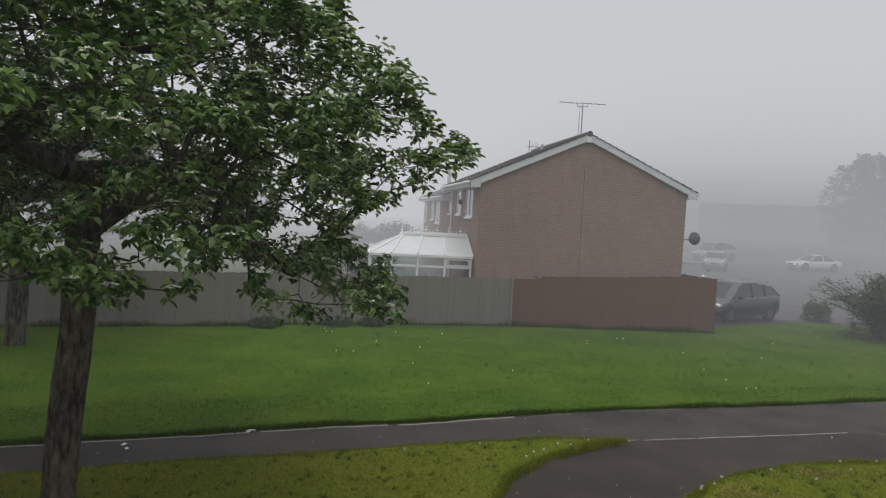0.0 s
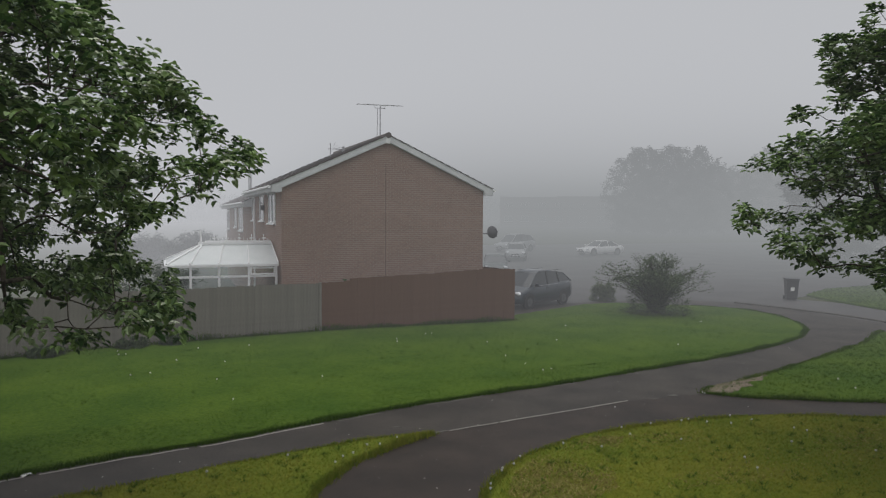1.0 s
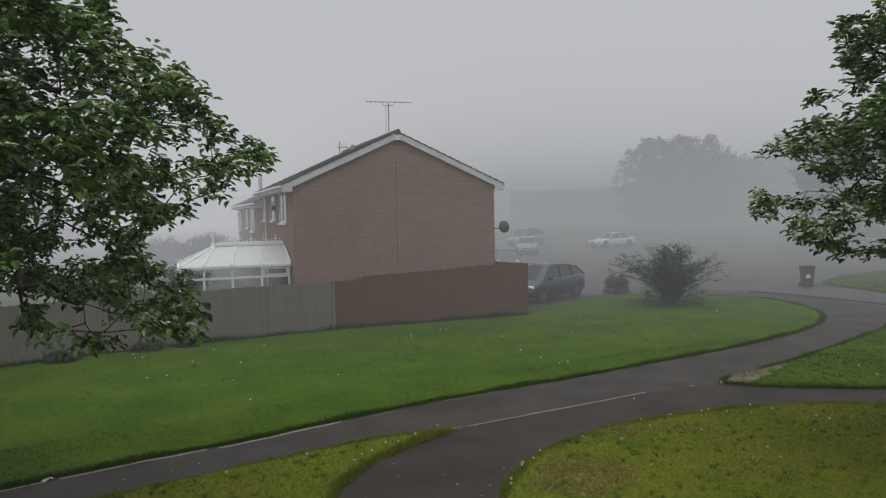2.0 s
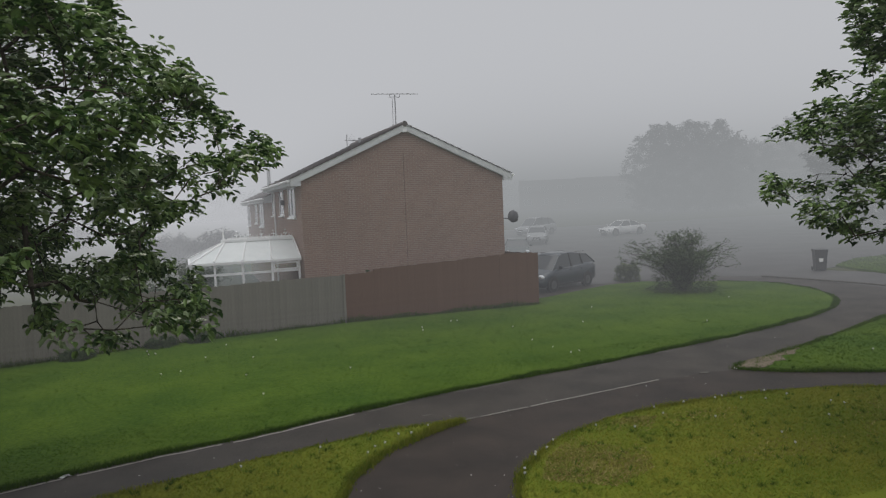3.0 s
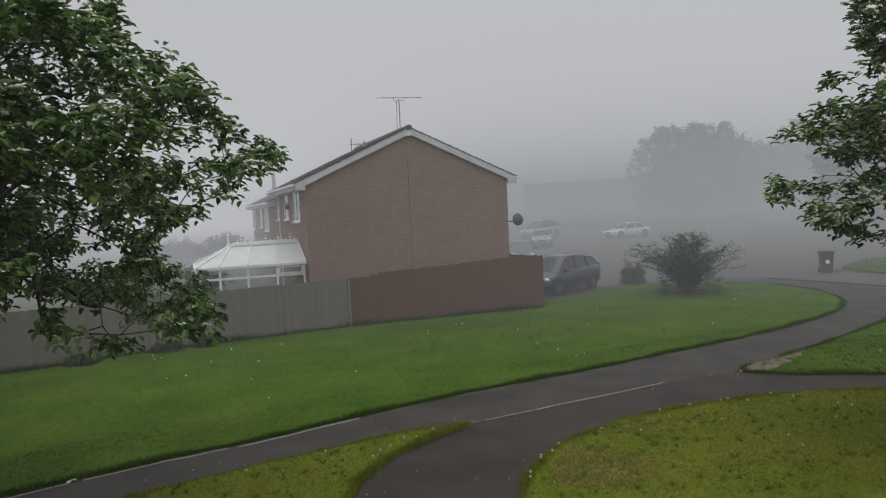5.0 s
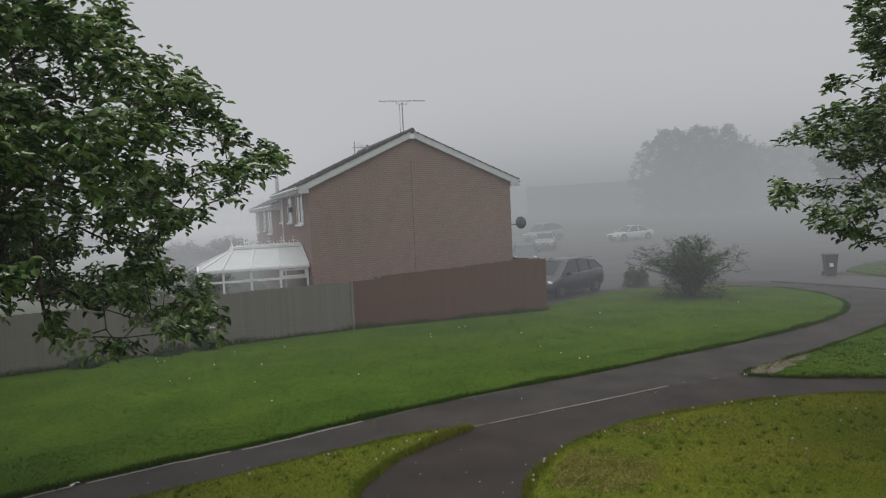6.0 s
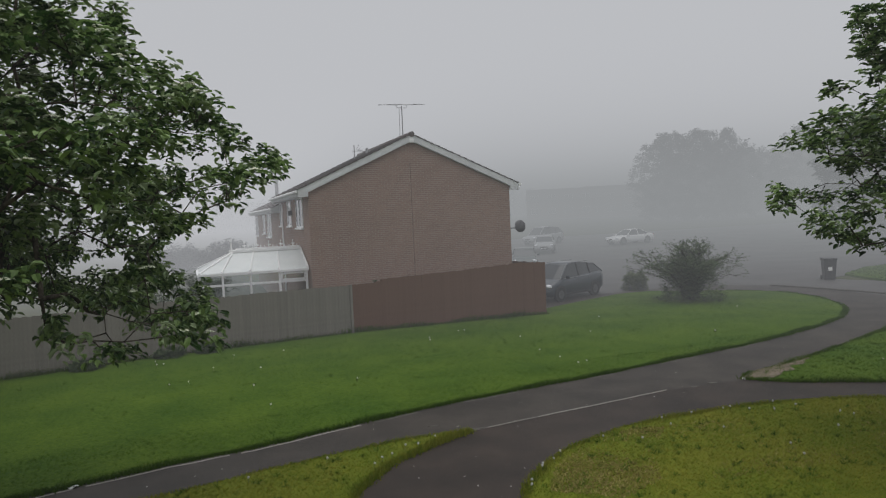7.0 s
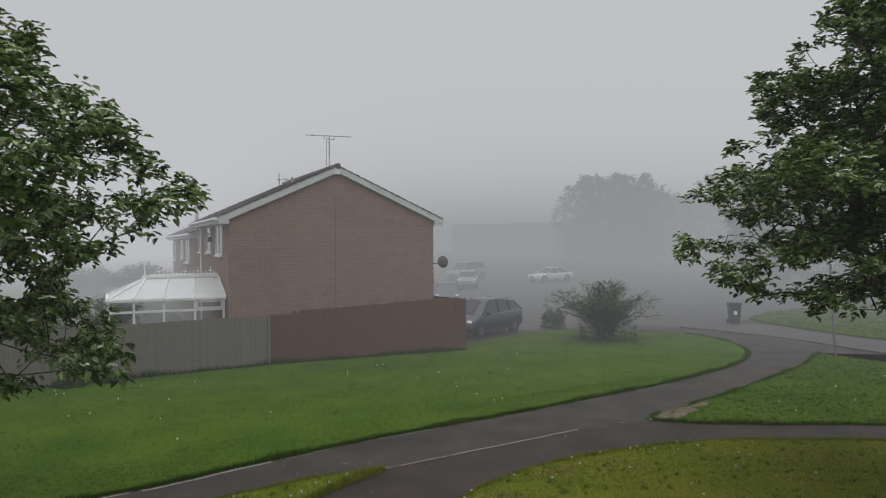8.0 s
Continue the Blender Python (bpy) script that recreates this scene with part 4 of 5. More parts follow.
            part("wheel_arch", tube((x, s * (hw - 0.10), 0.35), (x, s * (hw + 0.004), 0.35), 0.385, n=24), PLASTIC, v)
            wheel = part("wheel", tube((x, s * (hw - 0.20), 0.32), (x, s * (hw + 0.012), 0.32), 0.32, n=24), RUBBER, v)
            part("rim", tube((x, s * (hw - 0.02), 0.32), (x, s * (hw + 0.022), 0.32), 0.205, 0.19, n=18), DARK_METAL, wheel)
            part("hub", tube((x, s * (hw + 0.0), 0.32), (x, s * (hw + 0.034), 0.32), 0.05, n=10), DARK_METAL, wheel)
        lamp = bmesh.new()
        bmesh.ops.create_icosphere(lamp, subdivisions=2, radius=1, matrix=Matrix.Translation((L / 2 - 0.24, s * hw * 0.72, top[1] + 0.0)) @ Matrix.Rotation(-s * 0.55, 4, "Z") @ Matrix.Diagonal((0.14, 0.23, 0.10, 1)))
        part("headlight", lamp, LAMP_GLASS, v, "clear headlamp", smooth=True)
        part("tail_light", box((-L / 2 + 0.02, s * hw * 0.70 - 0.09, 0.78), (-L / 2 + 0.16, s * hw * 0.70 + 0.12, 1.02 if tall else 0.9), None, 0.02), RED_LENS, v)
        part("mirror", box((L / 2 - 0.30 * L, s * (hw - 0.02) - (0.0 if s > 0 else 0.2), 1.0 if tall else 0.9), (L / 2 - 0.30 * L + 0.1, s * (hw - 0.02) + (0.2 if s > 0 else 0.0), 1.14 if tall else 1.03), None, 0.03), paint, v)
        if detail:
            for t in (0.50, 0.70):
                part("door_handle", box((L / 2 - t * L - 0.09, s * hw - 0.012, 0.90), (L / 2 - t * L + 0.09, s * hw + 0.014, 0.93)), paint, v)
            part("sill_trim", box((-0.30 * L, s * hw * 0.985 - 0.02, 0.24), (0.28 * L, s * hw * 0.985 + 0.012, 0.33)), PLASTIC, v)
            part("roof_rail", tube((L / 2 - 0.42 * L, s * hw * 0.66, H + 0.02), (L / 2 - 0.86 * L, s * hw * 0.62, H + 0.01), 0.016), STEEL, v)
            part("window_trim", tube((L / 2 - 0.27 * L, s * hw * 0.955, 1.0), (L / 2 - 0.93 * L, s * hw * 0.93, 1.05), 0.012), STEEL, v)
            part("fog_lamp", tube((L / 2 - 0.2, s * hw * 0.62, 0.42), (L / 2 - 0.03, s * hw * 0.60, 0.42), 0.05, n=10), LAMP_GLASS, v)
    part("grille", box((L / 2 - 0.06, -0.32, 0.50), (L / 2 + 0.012, 0.32, 0.62), None, 0.01), PLASTIC, v)
    part("bumper_intake", box((L / 2 - 0.08, -0.42, 0.36), (L / 2 + 0.004, 0.42, 0.45), None, 0.01), PLASTIC, v)
    part("plate", box((L / 2 - 0.02, -0.26, 0.455), (L / 2 + 0.02, 0.26, 0.495)), WHITE, v, "plain white plate")
    return v


NAVY = paintwork("dark_blue_grey_paint", (0.026, 0.036, 0.048))
WHITE_PAINT = paintwork("white_paint", (0.78, 0.78, 0.78))
SILVER = paintwork("silver_grey_paint", (0.28, 0.29, 0.30))
GREEN_PAINT = paintwork("dark_green_paint", (0.03, 0.045, 0.042))
RED_PAINT = paintwork("dull_red_paint", (0.20, 0.055, 0.045))
car((16.42, 30.02, 0.002), 205, NAVY, "dark blue-grey people carrier parked beside the fence", 4.4, 1.8, 1.66, "mpv")
car((40.3, 60.0, rise(37, 60) + 0.0), 188, WHITE_PAINT, "white saloon car parked across the court in fog", 4.9, 1.8, 1.42, "saloon", False)
car((21.9, 45.5, rise(22, 45.5) + 0.0), 245, GREEN_PAINT, "dark hatchback parked behind the house, dim in fog", 4.1, 1.75, 1.50, "mpv", False)
car((29.5, 57.0, rise(29, 57) + 0.0), 240, SILVER, "silver-grey car among the parked cars in fog", 4.3, 1.78, 1.50, "mpv", False)
car((26.5, 60.0, rise(26, 60) + 0.0), 240, RED_PAINT, "dull red car among the parked cars in fog", 4.1, 1.75, 1.48, "mpv", False)
car((34.0, 66.0, rise(34, 66) + 0.0), 200, SILVER, "pale people carrier parked far back in fog", 4.6, 1.85, 1.78, "mpv", False)


# ---- shrubs ----
def shrub(name, place, radius, height, stems, label, seed, leaf=0.05, mat=SHRUB, core=1.0, arms=0, category="bush", fill=0):
    """Many arching stems from one root, leafy along their length; arms: longer bare-tipped shoots."""
    r = random.Random(seed)
    b = thing(name, place, label, category)
    nodes, parents, spots = [Vector((0, 0, -0.03))], [-1], []
    for k in range(stems + arms):
        a = r.uniform(0, math.tau)
        lean = math.sqrt(r.random()) * radius * core
        long = height * r.uniform(0.55, 0.85)
        if k >= stems:
            lean, long = radius * r.uniform(0.9, 1.15), height * r.uniform(0.5, 1.0)
            if r.random() < 0.35:
                lean, long = radius * r.uniform(0.1, 0.4), height * r.uniform(0.95, 1.08)
        else:
            long *= math.sqrt(max(0.15, 1 - 0.75 * (lean / radius) ** 2))
        last = 0
        count = 7
        for i in range(1, count + 1):
            t = i / count
            p = Vector((math.cos(a) * lean * t ** 1.25, math.sin(a) * lean * t ** 1.25, long * math.sin(t * 1.45)))
            p += Vector((r.uniform(-1, 1), r.uniform(-1, 1), r.uniform(-1, 1))) * 0.07 * radius
            p.z = max(p.z, 0.02)
            nodes.append(p)
            parents.append(last)
            last = len(nodes) - 1
            out = Vector((math.cos(a), math.sin(a), 0.6))
            for n in range(4 if k < stems else 3):
                spots.append((p + Vector((r.uniform(-1, 1), r.uniform(-1, 1), r.uniform(-0.8, 0.8))) * 0.10 * radius * (1 if k < stems else 0.5), out))
    for k in range(fill):
        a, u = r.uniform(0, math.tau), r.uniform(0.0, 0.8)
        w = radius * core * math.sqrt(max(0.05, 1 - u * u)) * (0.55 + 0.45 * math.sqrt(r.random()))
        w *= 1 + 0.3 * noise.noise((math.cos(a) * 2, math.sin(a) * 2, u * 3 + seed))
        spots.append((Vector((math.cos(a) * w, math.sin(a) * w, u * height * 0.85)), Vector((math.cos(a), math.sin(a), 0.5))))
    me, kids = limb_mesh(nodes, parents, 0.009 if arms else 0.006, 0.03, sides=5)
    mesh_object("stem", me, TWIG, b, "thin dark arching stems")
    for i, (p, o) in enumerate(spots):
        p.z = max(p.z, 0.03)
    mesh_object("foliage", leaf_mesh(spots, r, leaf, (5, 8), spread=0.05 * radius), mat, b, "small dull green leaves")
    return b


shrub("bush", (20.0, 25.4, 0.045), 2.2, 2.3, 95, "loose spreading bush with arching shoots on the lawn", 3, leaf=0.085, core=0.62, arms=80, fill=520)
shrub("bush", (20.6, 30.3, 0.0), 0.62, 1.15, 60, "small clipped round bush beyond the lawn", 4, leaf=0.07, fill=600, mat=PRIVET)
shrub("bush", (0.2, 33.0, 0.0), 1.6, 2.6, 70, "garden shrub behind the conservatory", 5, leaf=0.10)
shrub("bush", (-2.6, 31.5, 0.0), 1.7, 2.4, 70, "garden shrub behind the grey fence", 6, leaf=0.10)
shrub("bush", (2.6, 58.0, rise(0, 58) - 0.02), 2.6, 3.0, 90, "hazy garden bush far behind the houses", 7, leaf=0.16, mat=FAR_LEAF)
shrub("bush", (-1.0, 62.0, rise(0, 62) - 0.02), 3.2, 2.4, 90, "low hazy hedge bush far behind the houses", 8, leaf=0.16, mat=FAR_LEAF)
shrub("ivy", (6.25, 26.0, 0.0), 0.30, 2.35, 50, "climbing plant showing over the brown fence", 9, leaf=0.06, category="climbing plant")
for k, (x, y, r0) in enumerate(((-0.9, 24.35, 0.5), (0.3, 24.5, 0.4), (-3.2, 23.65, 0.5))):
    shrub("weeds", (x, y, 0.04), r0, 0.42, 8, "dark green weeds along the foot of the fence", 40 + k, leaf=0.06, category="weeds", fill=300, mat=SHRUB)


# ---- bin, post, litter ----
def wheelie_bin(place, turn):
    b = thing("wheelie_bin", place, "black wheeled rubbish bin with a white sticker beside the verge", "bin", turn=turn)
    rings = [[(x * w, y * d, z) for x, y in ((-1, -1), (1, -1), (1, 1), (-1, 1))] for w, d, z in ((0.24, 0.28, 0.04), (0.25, 0.30, 0.3), (0.29, 0.36, 0.98), (0.31, 0.38, 1.0), (0.31, 0.38, 1.04))]
    bm = loft(rings)
    part("body", bm, PLASTIC, b)
    part("lid", box((-0.32, -0.40, 1.042), (0.32, 0.36, 1.10), None, 0.025), PLASTIC, b, "wet lid that catches the sky")
    part("handle", tube((-0.24, 0.42, 1.03), (0.24, 0.42, 1.03), 0.018), PLASTIC, b)
    for s in (-1, 1):
        part("wheel", tube((s * 0.25, 0.30, 0.1), (s * 0.31, 0.30, 0.1), 0.10, n=16), RUBBER, b)
    part("sticker", box((-0.10, -0.325, 0.48), (0.08, -0.318, 0.66)), PAPER, b, "white square sticker").matrix_basis = pose(0, -0.03, 0, 0, 0, 0)
    return b


wheelie_bin((30.2, 27.6, 0.004), -35)

post = thing("post", (25.0, 18.0, 0.045), "slim grey steel post on the corner lawn", "post")
part("shaft", tube((0, 0, -0.1), (-0.28, 0.0, 3.4), 0.05, 0.045, n=10), STEEL, post)
part("cap", tube((-0.28, 0.0, 3.4), (-0.282, 0.0, 3.43), 0.055, 0.03, n=10), DARK_METAL, post)


def litter(place, size, turn, seed):
    r = random.Random(seed)
    bm = bmesh.new()
    bmesh.ops.create_grid(bm, x_segments=5, y_segments=4, size=0.5)
    for q in bm.verts:
        q.co = Vector((q.co.x * size, q.co.y * size * 0.6, 0.012 + abs(noise.noise((q.co.x * 4 + seed, q.co.y * 4, 1))) * size * 0.5))
    bmesh.ops.solidify(bm, geom=bm.faces[:], thickness=0.003)
    ob = part("litter", bm, PAPER)
    ob.matrix_basis = pose(*place, 0, 0, turn)
    return tagged(ob, "crumpled scrap of white paper on the path", "litter", "scraps of litter")


for k, (x, y, s) in enumerate(((12.08, 13.42, 0.14), (-2.08, 12.92, 0.16), (-4.0, 12.1, 0.10), (-3.9, 11.9, 0.09), (9.3, 13.1, 0.03))):
    litter((x, y, 0.008), s, 37 * k, k)


# ---- distance: houses and trees dim in the fog ----
def far_house(place, turn, w, d, eave, ridge, label, cols=3, rows=2, brick=BRICK_FAR):
    h = thing("house", place, label, "house", "far houses", turn)
    bm = bmesh.new()
    ring = [(-d / 2, 0), (d / 2, 0), (d / 2, eave), (0, ridge), (-d / 2, eave)]
    part("wall", loft([[(x, y, z) for y, z in ring] for x in (-w / 2, w / 2)]), brick, h)
    for s in (-1, 1):
        slope = (ridge - eave) / (d / 2)
        yo, zo = s * (d / 2 + 0.35), eave - 0.35 * slope + 0.1
        part("roof", loft([[(x, yo, zo), (x, yo, zo + 0.1), (x, 0.0, ridge + 0.2), (x, 0.0, ridge + 0.1)] for x in (-w / 2 - 0.15, w / 2 + 0.15)]), TILE, h)
        part("gutter", tube((-w / 2, yo, zo), (w / 2, yo, zo), 0.06, n=6), DARK_METAL, h)
    for r in range(rows):
        for c in range(cols):
            x = (c + 0.5) / cols * w - w / 2
            z = 0.9 + 2.5 * r
            win = part("window", box((x - 0.75, -d / 2 - 0.03, z), (x + 0.75, -d / 2 + 0.05, z + 1.15), None, 0.01), FASCIA, h)
            for s in (-1, 1):
                part("pane", box((x + s * 0.36 - 0.31, -d / 2 - 0.038, z + 0.07), (x + s * 0.36 + 0.31, -d / 2 - 0.028, z + 1.08)), PANE, win)
    part("door", box((w * 0.08, -d / 2 - 0.03, 0.0), (w * 0.08 + 0.9, -d / 2 + 0.05, 2.05), None, 0.01), BROWN_WOOD, h)
    return h


far_house((69.0, 126.0, 2.28), -30, 13, 6, 3.7, 5.6, "far house, faint grey in the fog", 4, 2)
far_house((79.0, 124.0, 2.2), -30, 10, 6, 3.9, 5.9, "far house beside others, faint in the fog", 3, 2)
far_house((86.0, 118.0, 2.05), -120, 8.2, 8.2, 5.2, 7.7, "far house with its gable to the court", 2, 2)
far_house((112.0, 109.0, 1.8), -38, 50, 10, 8.0, 11.4, "long dark terrace of houses dim in the fog", 8, 3)


def far_tree(place, radius, height, label, seed, low=0.04, n=260):
    r = random.Random(seed)
    t = thing("tree", place, label, "tree", "far trees")
    prof = [(height * low, radius * 0.8), (height * 0.35, radius), (height * 0.6, radius * 0.95), (height * 0.86, radius * 0.9), (height, radius * 0.6)]
    pts = crown_points((0, 0), prof, n, r, 0.45, hollow=0.2, gap=-0.22, seed=seed * 1.3, grain=0.45)
    nodes, parents = grow(None, pts, [Vector((0, 0, -0.1)), Vector((0, 0, height * 0.12)), Vector((0.05, 0, height * 0.22))], r)
    me, kids = limb_mesh(nodes, parents, 0.012, 0.2, sides=5)
    mesh_object("trunk", me, TWIG, t)
    spots = []
    for i, p in enumerate(nodes):
        if i > 2 and kids[i] <= 1:
            for k in range(7 if kids[i] == 0 else 4):
                spots.append((p + Vector((r.uniform(-1, 1), r.uniform(-1, 1), r.uniform(-1, 1))) * 0.45, (p - Vector((0, 0, height * 0.4))).normalized()))
    mesh_object("crown", leaf_mesh(spots, r, 0.34, (6, 9), spread=0.25), FAR_LEAF, t)
    return t


far_tree((76.0, 95.0, 1.4), 8.6, 13.6, "large leafy tree looming grey in the fog", 61, n=1300)
far_tree((90.0, 100.0, 1.5), 7.8, 11.2, "leafy tree merging with the house behind", 62, n=600)
far_tree((105.0, 97.0, 1.4), 7.0, 15.6, "hazy tree rising over the far roofs", 63, n=300)
far_tree((62.0, 52.0, 0.2), 4.6, 10.5, "hazy tree behind the verge", 64, n=260)
far_tree((72.0, 50.0, 0.15), 5.0, 11.0, "hazy tree at the verge's far end", 65, n=260)
far_tree((-14.0, 84.0, 1.0), 5.0, 5.5, "faint tree beyond the gardens", 66, n=200)
far_tree((-22.0, 60.0, 0.3), 5.0, 8.0, "faint tree behind the grey fence", 67, n=200)
far_tree((101.0, 222.0, 2.38), 11.0, 9.5, "very faint tree beside the far houses", 71, n=200)
far_tree((34.0, 120.0, 2.0), 6.0, 7.5, "very faint tree beyond the houses", 68, n=160)
far_tree((8.0, 150.0, 2.3), 9.0, 6.0, "very faint tree on the horizon", 69, n=160)
far_tree((-30.0, 130.0, 2.2), 9.0, 7.0, "very faint tree on the horizon", 70, n=160)


# ---- dandelion clocks ----
def dandelion(place, tall, lean):
    d = thing("dandelion", place, "white dandelion seed head on a thin stalk", "dandelion", "dandelion clocks")
    part("stalk", tube((0, 0, -0.03), (0.02, 0, tall), 0.004, 0.003, n=5), STEM, d)
    bm = bmesh.new()
    bmesh.ops.create_icosphere(bm, subdivisions=1, radius=0.023, matrix=Matrix.Translation((0.02, 0, tall + 0.02)))
    part("seed_head", bm, SEED, d)
    return d


rng = random.Random(77)
spots = [(9.22, 18.42), (12.06, 20.34), (3.72, 17.68), (11.38, 9.85), (7.24, 10.5), (4.40, 9.55), (4.50, 9.40), (4.62, 9.62), (5.0, 10.02), (5.1, 10.15), (5.35, 10.3), (5.6, 10.55), (8.3, 11.4), (8.9, 11.4),
         (9.6, 11.35), (9.9, 11.42), (10.1, 11.1), (10.9, 11.35), (3.0, 11.75), (3.3, 12.0), (3.6, 12.1), (2.8, 11.6), (2.6, 11.4), (4.0, 12.4), (0.6, 11.7), (1.9, 12.0)]
for k in range(24):
    spots.append((rng.uniform(-3, 20), rng.uniform(15.4, 24.5)))
for k in range(10):
    spots.append((rng.uniform(6, 12), rng.uniform(8.6, 11.0)))
for k in range(10):
    spots.append((rng.uniform(15.5, 23), rng.uniform(12.0, 14.2)))
lawns = (FAR_LAWN, WEDGE, NEAR_LAWN, RIGHT_LAWN)
sx, sy = np.array([p[0] for p in spots]), np.array([p[1] for p in spots])
keep = np.zeros(len(spots), bool)
for poly in lawns:
    keep |= inside(sx, sy, poly)
first = dandelion((9.22, 18.42, 0.045), 0.12, 0)
for (x, y), ok in list(zip(spots, keep))[1:]:
    if ok:
        copy_thing(first, pose(x, y, 0.045 - rng.uniform(0, 0.05), rng.uniform(-12, 12), rng.uniform(-12, 12), rng.uniform(0, 360)))


# ---- grass blades ----
def blades(name, poly, area, count, tall, wide, material, label, seed, z=0.045, patchy=0.0):
    g = np.random.default_rng(seed)
    x, y = g.uniform(area[0], area[1], count), g.uniform(area[2], area[3], count)
    ok = inside(x, y, poly)
    x, y = x[ok], y[ok]
    if patchy:
        lump = np.sin(x * 1.7 + 1.3 * np.sin(y * 1.1)) + np.sin(y * 2.3 + 1.1 * np.sin(x * 0.9)) + g.normal(0, 0.8, len(x))
        keep = lump > -patchy
        x, y = x[keep], y[keep]
    n = len(x)
    a, lean = g.uniform(0, math.tau, n), g.uniform(0, math.tau, n)
    h, w = tall * g.uniform(0.5, 1.25, n), wide * g.uniform(0.6, 1.3, n)
    bend = h * g.uniform(0.8, 2.4, n)
    v = np.empty((n, 3, 3))
    v[:, 0] = np.stack((x - np.cos(a) * w, y - np.sin(a) * w, np.full(n, z - 0.004)), 1)
    v[:, 1] = np.stack((x + np.cos(a) * w, y + np.sin(a) * w, np.full(n, z - 0.004)), 1)
    v[:, 2] = np.stack((x + np.cos(lean) * bend, y + np.sin(lean) * bend, z + h), 1)
    me = bpy.data.meshes.new(name)
    me.from_pydata(v.reshape(-1, 3).tolist(), [], np.arange(n * 3).reshape(-1, 3).tolist())
    me.update()
    return tagged(mesh_object(name, me, material), label, "grass", kind="stuff")


blades("grass", FAR_LAWN, (-12, 24.5, 11, 29.5), 240000, 0.020, 0.013, BLADE_FAR, "short green mown grass on the wide lawn", 1)
blades("grass", NEAR_LAWN, (3.3, 18, 7, 12), 120000, 0.034, 0.008, BLADE_NEAR, "yellow-green grass with dry cuttings", 2, 0.05)
blades("grass", WEDGE, (-9, 5, 8, 13), 90000, 0.036, 0.008, BLADE_NEAR, "yellow-green grass of the pointed strip", 3)
blades("grass", RIGHT_LAWN, (12, 26, 10, 20.4), 70000, 0.034, 0.010, BLADE_FAR, "green grass on the corner lawn", 4)
blades("grass", VERGE, (29, 48, 12, 34), 40000, 0.07, 0.02, BLADE_FAR, "pale grass on the far verge", 5, 0.09)


LUSH_STRIP = [e for e in FAR_EDGE if -12 < e[0] < 17] + [(17.0, 17.9), (9.0, 16.9), (3.0, 16.0), (-3.0, 14.9), (-12.0, 12.6)]
blades("grass", LUSH_STRIP, (-12, 17, 10, 18), 80000, 0.030, 0.011, LUSH, "longer lush grass beside the footpath", 6, patchy=0.8)


def clumps(name, poly, area, count, material, label, seed, z=0.045):
    """Scattered tufts of longer grass among the mown blades."""
    g = np.random.default_rng(seed)
    cx, cy = g.uniform(area[0], area[1], count), g.uniform(area[2], area[3], count)
    ok = inside(cx, cy, poly)
    cx, cy = cx[ok], cy[ok]
    n = 16
    x, y = np.repeat(cx, n), np.repeat(cy, n)
    a = g.uniform(0, math.tau, len(x))
    r = g.uniform(0.0, 0.05, len(x))
    size = np.repeat(g.uniform(0.6, 1.4, len(cx)), n)
    bx, by = x + np.cos(a) * r, y + np.sin(a) * r
    h = 0.075 * size * g.uniform(0.5, 1.1, len(x))
    w = 0.008
    v = np.empty((len(x), 3, 3))
    v[:, 0] = np.stack((bx - np.sin(a) * w, by + np.cos(a) * w, np.full(len(x), z - 0.004)), 1)
    v[:, 1] = np.stack((bx + np.sin(a) * w, by - np.cos(a) * w, np.full(len(x), z - 0.004)), 1)
    v[:, 2] = np.stack((bx + np.cos(a) * h * 0.9, by + np.sin(a) * h * 0.9, z + h * 0.8), 1)
    me = bpy.data.meshes.new(name)
    me.from_pydata(v.reshape(-1, 3).tolist(), [], np.arange(len(x) * 3).reshape(-1, 3).tolist())
    me.update()
    return tagged(mesh_object(name, me, material), label, "grass", kind="stuff")


clumps("grass_tufts", NEAR_LAWN, (3.3, 18, 7, 12), 350, BLADE_FAR, "darker green tufts in the near lawn", 21, 0.05)
clumps("grass_tufts", WEDGE, (-9, 5, 8, 13), 350, BLADE_FAR, "darker green tufts in the pointed strip", 22)
clumps("grass_tufts", FAR_LAWN, (-10, 24, 12, 24), 700, BLADE_FAR, "longer tufts in the wide lawn", 23, 0.03)
clumps("grass_tufts", RIGHT_LAWN, (12, 26, 10, 20), 900, BLADE_FAR, "longer tufts in the corner lawn", 24)


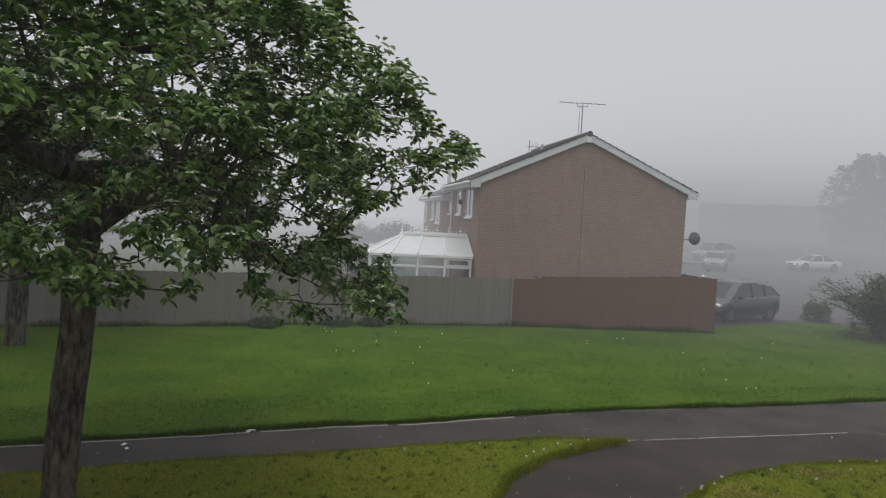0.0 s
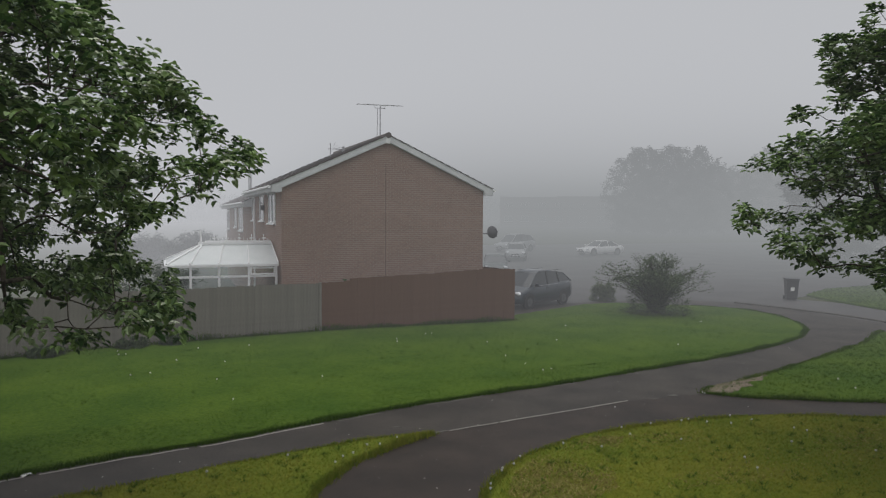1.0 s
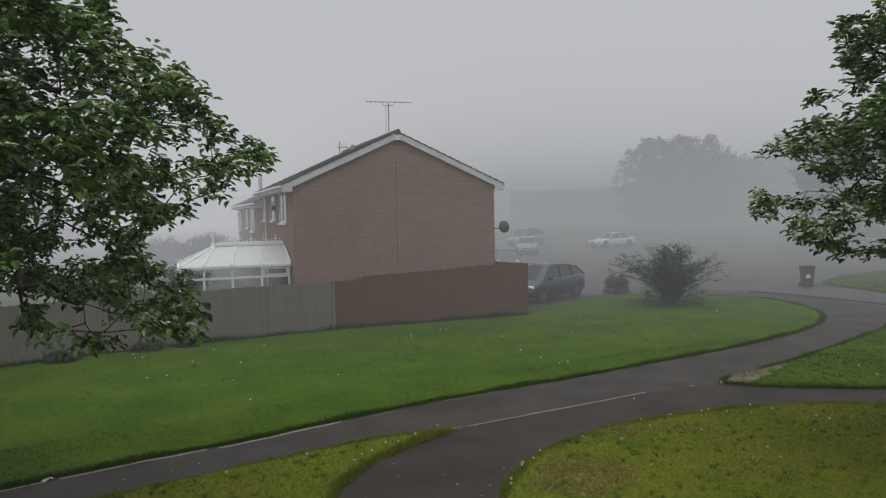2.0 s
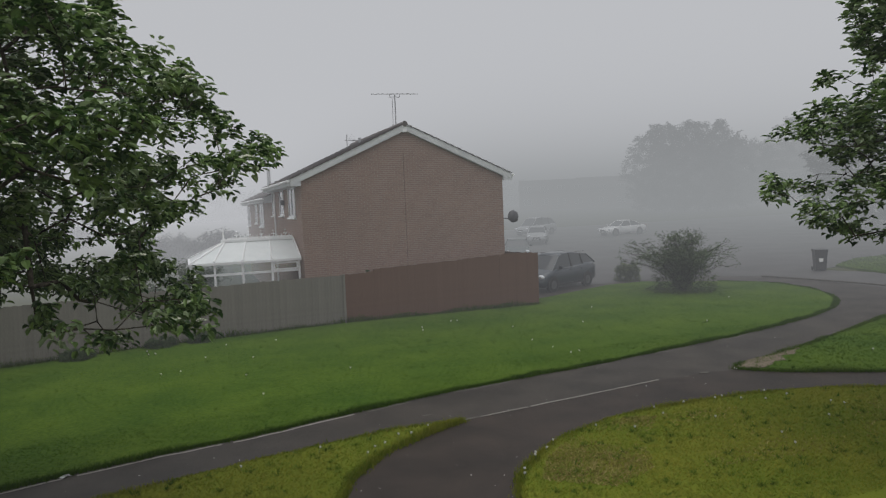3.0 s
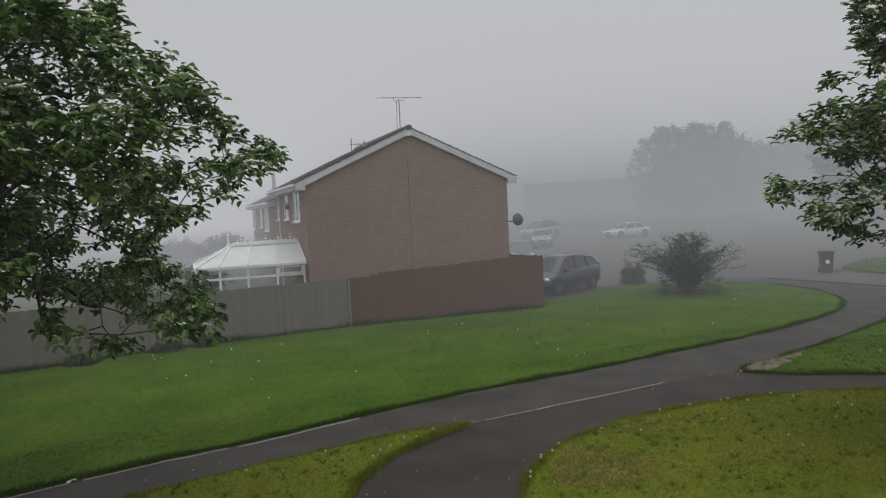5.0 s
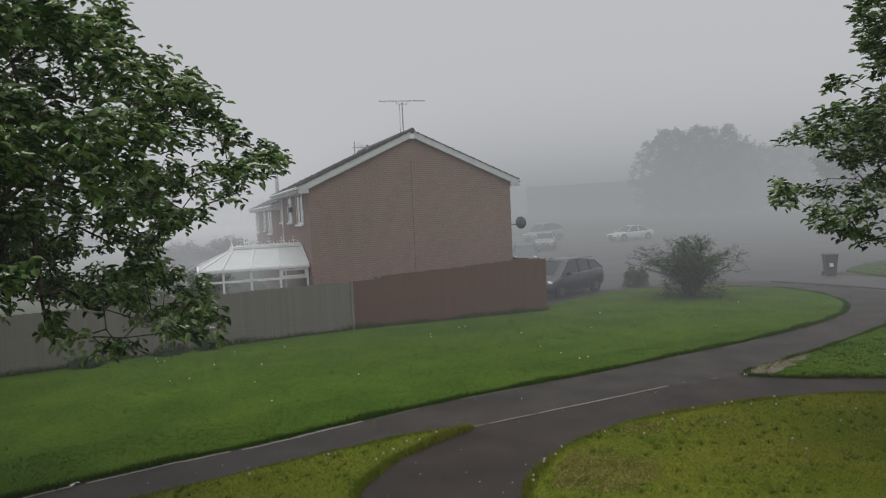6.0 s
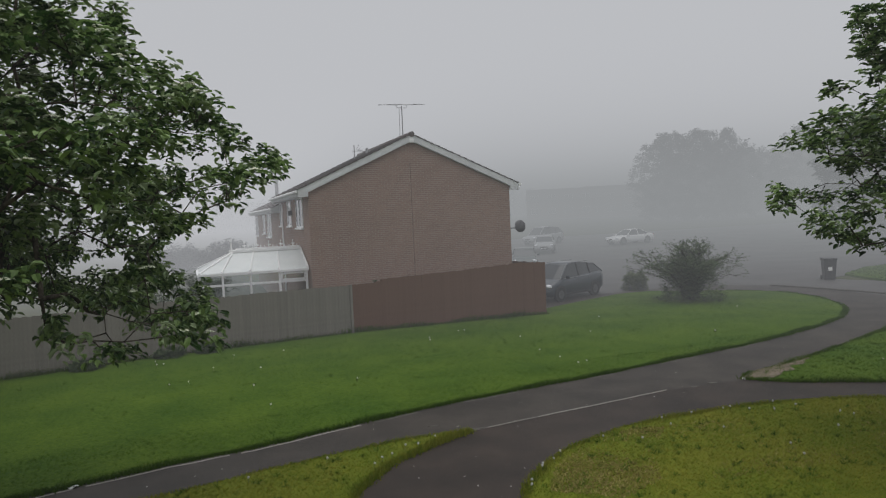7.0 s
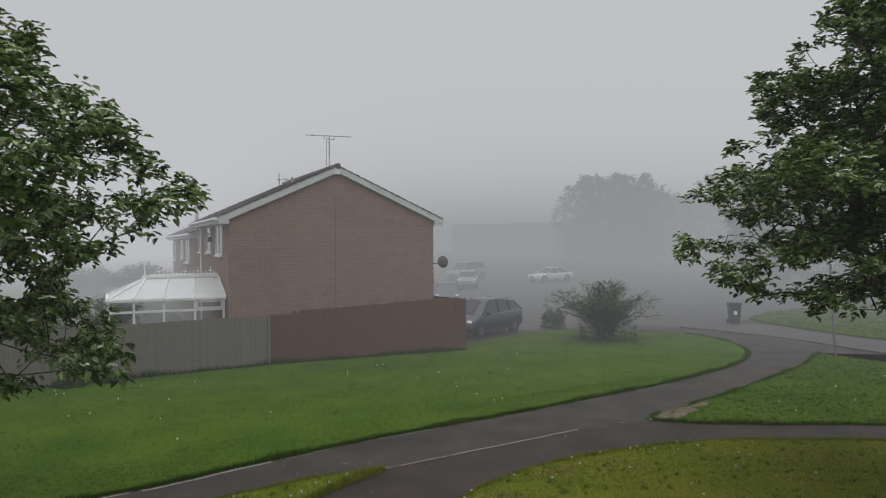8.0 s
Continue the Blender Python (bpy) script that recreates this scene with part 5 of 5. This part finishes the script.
def fringe(name, line, count, material, label, seed, tall=0.10, z=0.03):
    """Longer uncut grass along a lawn's edge, leaning over the path."""
    g = np.random.default_rng(seed)
    p = np.array(line)
    seg = np.sqrt((np.diff(p, axis=0) ** 2).sum(1))
    s = np.concatenate(([0], np.cumsum(seg)))
    u = g.uniform(0, s[-1], count)
    x, y = np.interp(u, s, p[:, 0]) + g.normal(0, 0.05, count), np.interp(u, s, p[:, 1]) + g.normal(0, 0.05, count)
    a, lean = g.uniform(0, math.tau, count), g.uniform(0, math.tau, count)
    clump = 0.55 + 0.45 * np.sin(u * 2.1) * np.sin(u * 0.83 + 1.0)
    h, w = tall * g.uniform(0.3, 1.2, count) * (0.4 + clump), 0.009 * g.uniform(0.6, 1.4, count)
    bend = h * g.uniform(0.2, 0.8, count)
    v = np.empty((count, 3, 3))
    v[:, 0] = np.stack((x - np.cos(a) * w, y - np.sin(a) * w, np.full(count, z - 0.03)), 1)
    v[:, 1] = np.stack((x + np.cos(a) * w, y + np.sin(a) * w, np.full(count, z - 0.03)), 1)
    v[:, 2] = np.stack((x + np.cos(lean) * bend, y + np.sin(lean) * bend, z + h), 1)
    me = bpy.data.meshes.new(name)
    me.from_pydata(v.reshape(-1, 3).tolist(), [], np.arange(count * 3).reshape(-1, 3).tolist())
    me.update()
    return tagged(mesh_object(name, me, material), label, "grass", kind="stuff")


fringe("grass_edge", [p for p in FAR_EDGE if p[0] > -12], 34000, LUSH, "uncut lush grass leaning over the path's far side", 11, 0.07)
fringe("grass_edge", [p for p in NEAR_EDGE if p[0] < 19 and p[1] > 6], 14000, BLADE_NEAR, "uncut grass along the near lawn's edge", 12, 0.08)
fringe("grass_edge", [p for p in WEDGE_TOP if p[0] > -12], 9000, BLADE_NEAR, "uncut grass along the strip's path side", 13, 0.06)
fringe("grass_edge", [p for p in WEDGE_LOW if p[1] > 6], 8000, BLADE_NEAR, "uncut grass at the strip's point", 14, 0.10)
STRAW_PATCH = [(4.75, 9.3), (5.3, 10.15), (6.0, 10.7), (6.9, 11.1), (7.6, 11.35), (8.1, 11.1), (7.6, 10.6), (7.0, 9.9), (6.5, 9.0), (5.6, 8.6)]
blades("cuttings", STRAW_PATCH, (4.6, 8.3, 8.5, 11.5), 24000, 0.03, 0.010, STRAW, "dry brown grass cuttings at the lawn's edge", 31, 0.052, patchy=0.3)
STRAW_THIN = [(7.2, 8.6), (8.2, 11.2), (16, 9.6), (16, 7.5)]
blades("cuttings", STRAW_THIN, (7, 16, 7.5, 11.3), 16000, 0.028, 0.010, STRAW, "thin scatter of dry cuttings on the near lawn", 32, 0.052, patchy=-0.9)
fringe("grass_edge", [p for p in RIGHT_EDGE if p[0] < 27], 14000, BLADE_FAR, "uncut grass along the corner lawn", 15, 0.09)
fringe("grass_edge", [p for p in LINE if p[0] > -15] + [(13.2, 25.45)], 16000, BLADE_FAR, "long grass at the foot of the fence", 16, 0.22)


# ---- specks on the paths ----
def specks(seed, count):
    g = np.random.default_rng(seed)
    x, y = g.uniform(-9, 24, count * 3), g.uniform(8, 19, count * 3)
    ok = np.ones(len(x), bool)
    for poly in lawns:
        ok &= ~inside(x, y, poly)
    x, y = x[ok][:count], y[ok][:count]
    verts, faces = [], []
    for px, py in zip(x, y):
        s, a = g.uniform(0.005, 0.015), g.uniform(0, math.tau)
        i = len(verts)
        for k in range(4):
            w = a + k * math.tau / 4
            verts.append((px + math.cos(w) * s * (1.6 if k % 2 else 1), py + math.sin(w) * s, 0.0148 + 0.004 * (k % 2)))
        faces.append((i, i + 1, i + 2, i + 3))
    return tagged(mesh_object("fallen_petals", mesh_from(verts, faces), SEED), "pale fallen petals and grit on the wet path", "petals", kind="stuff")


specks(3, 150)
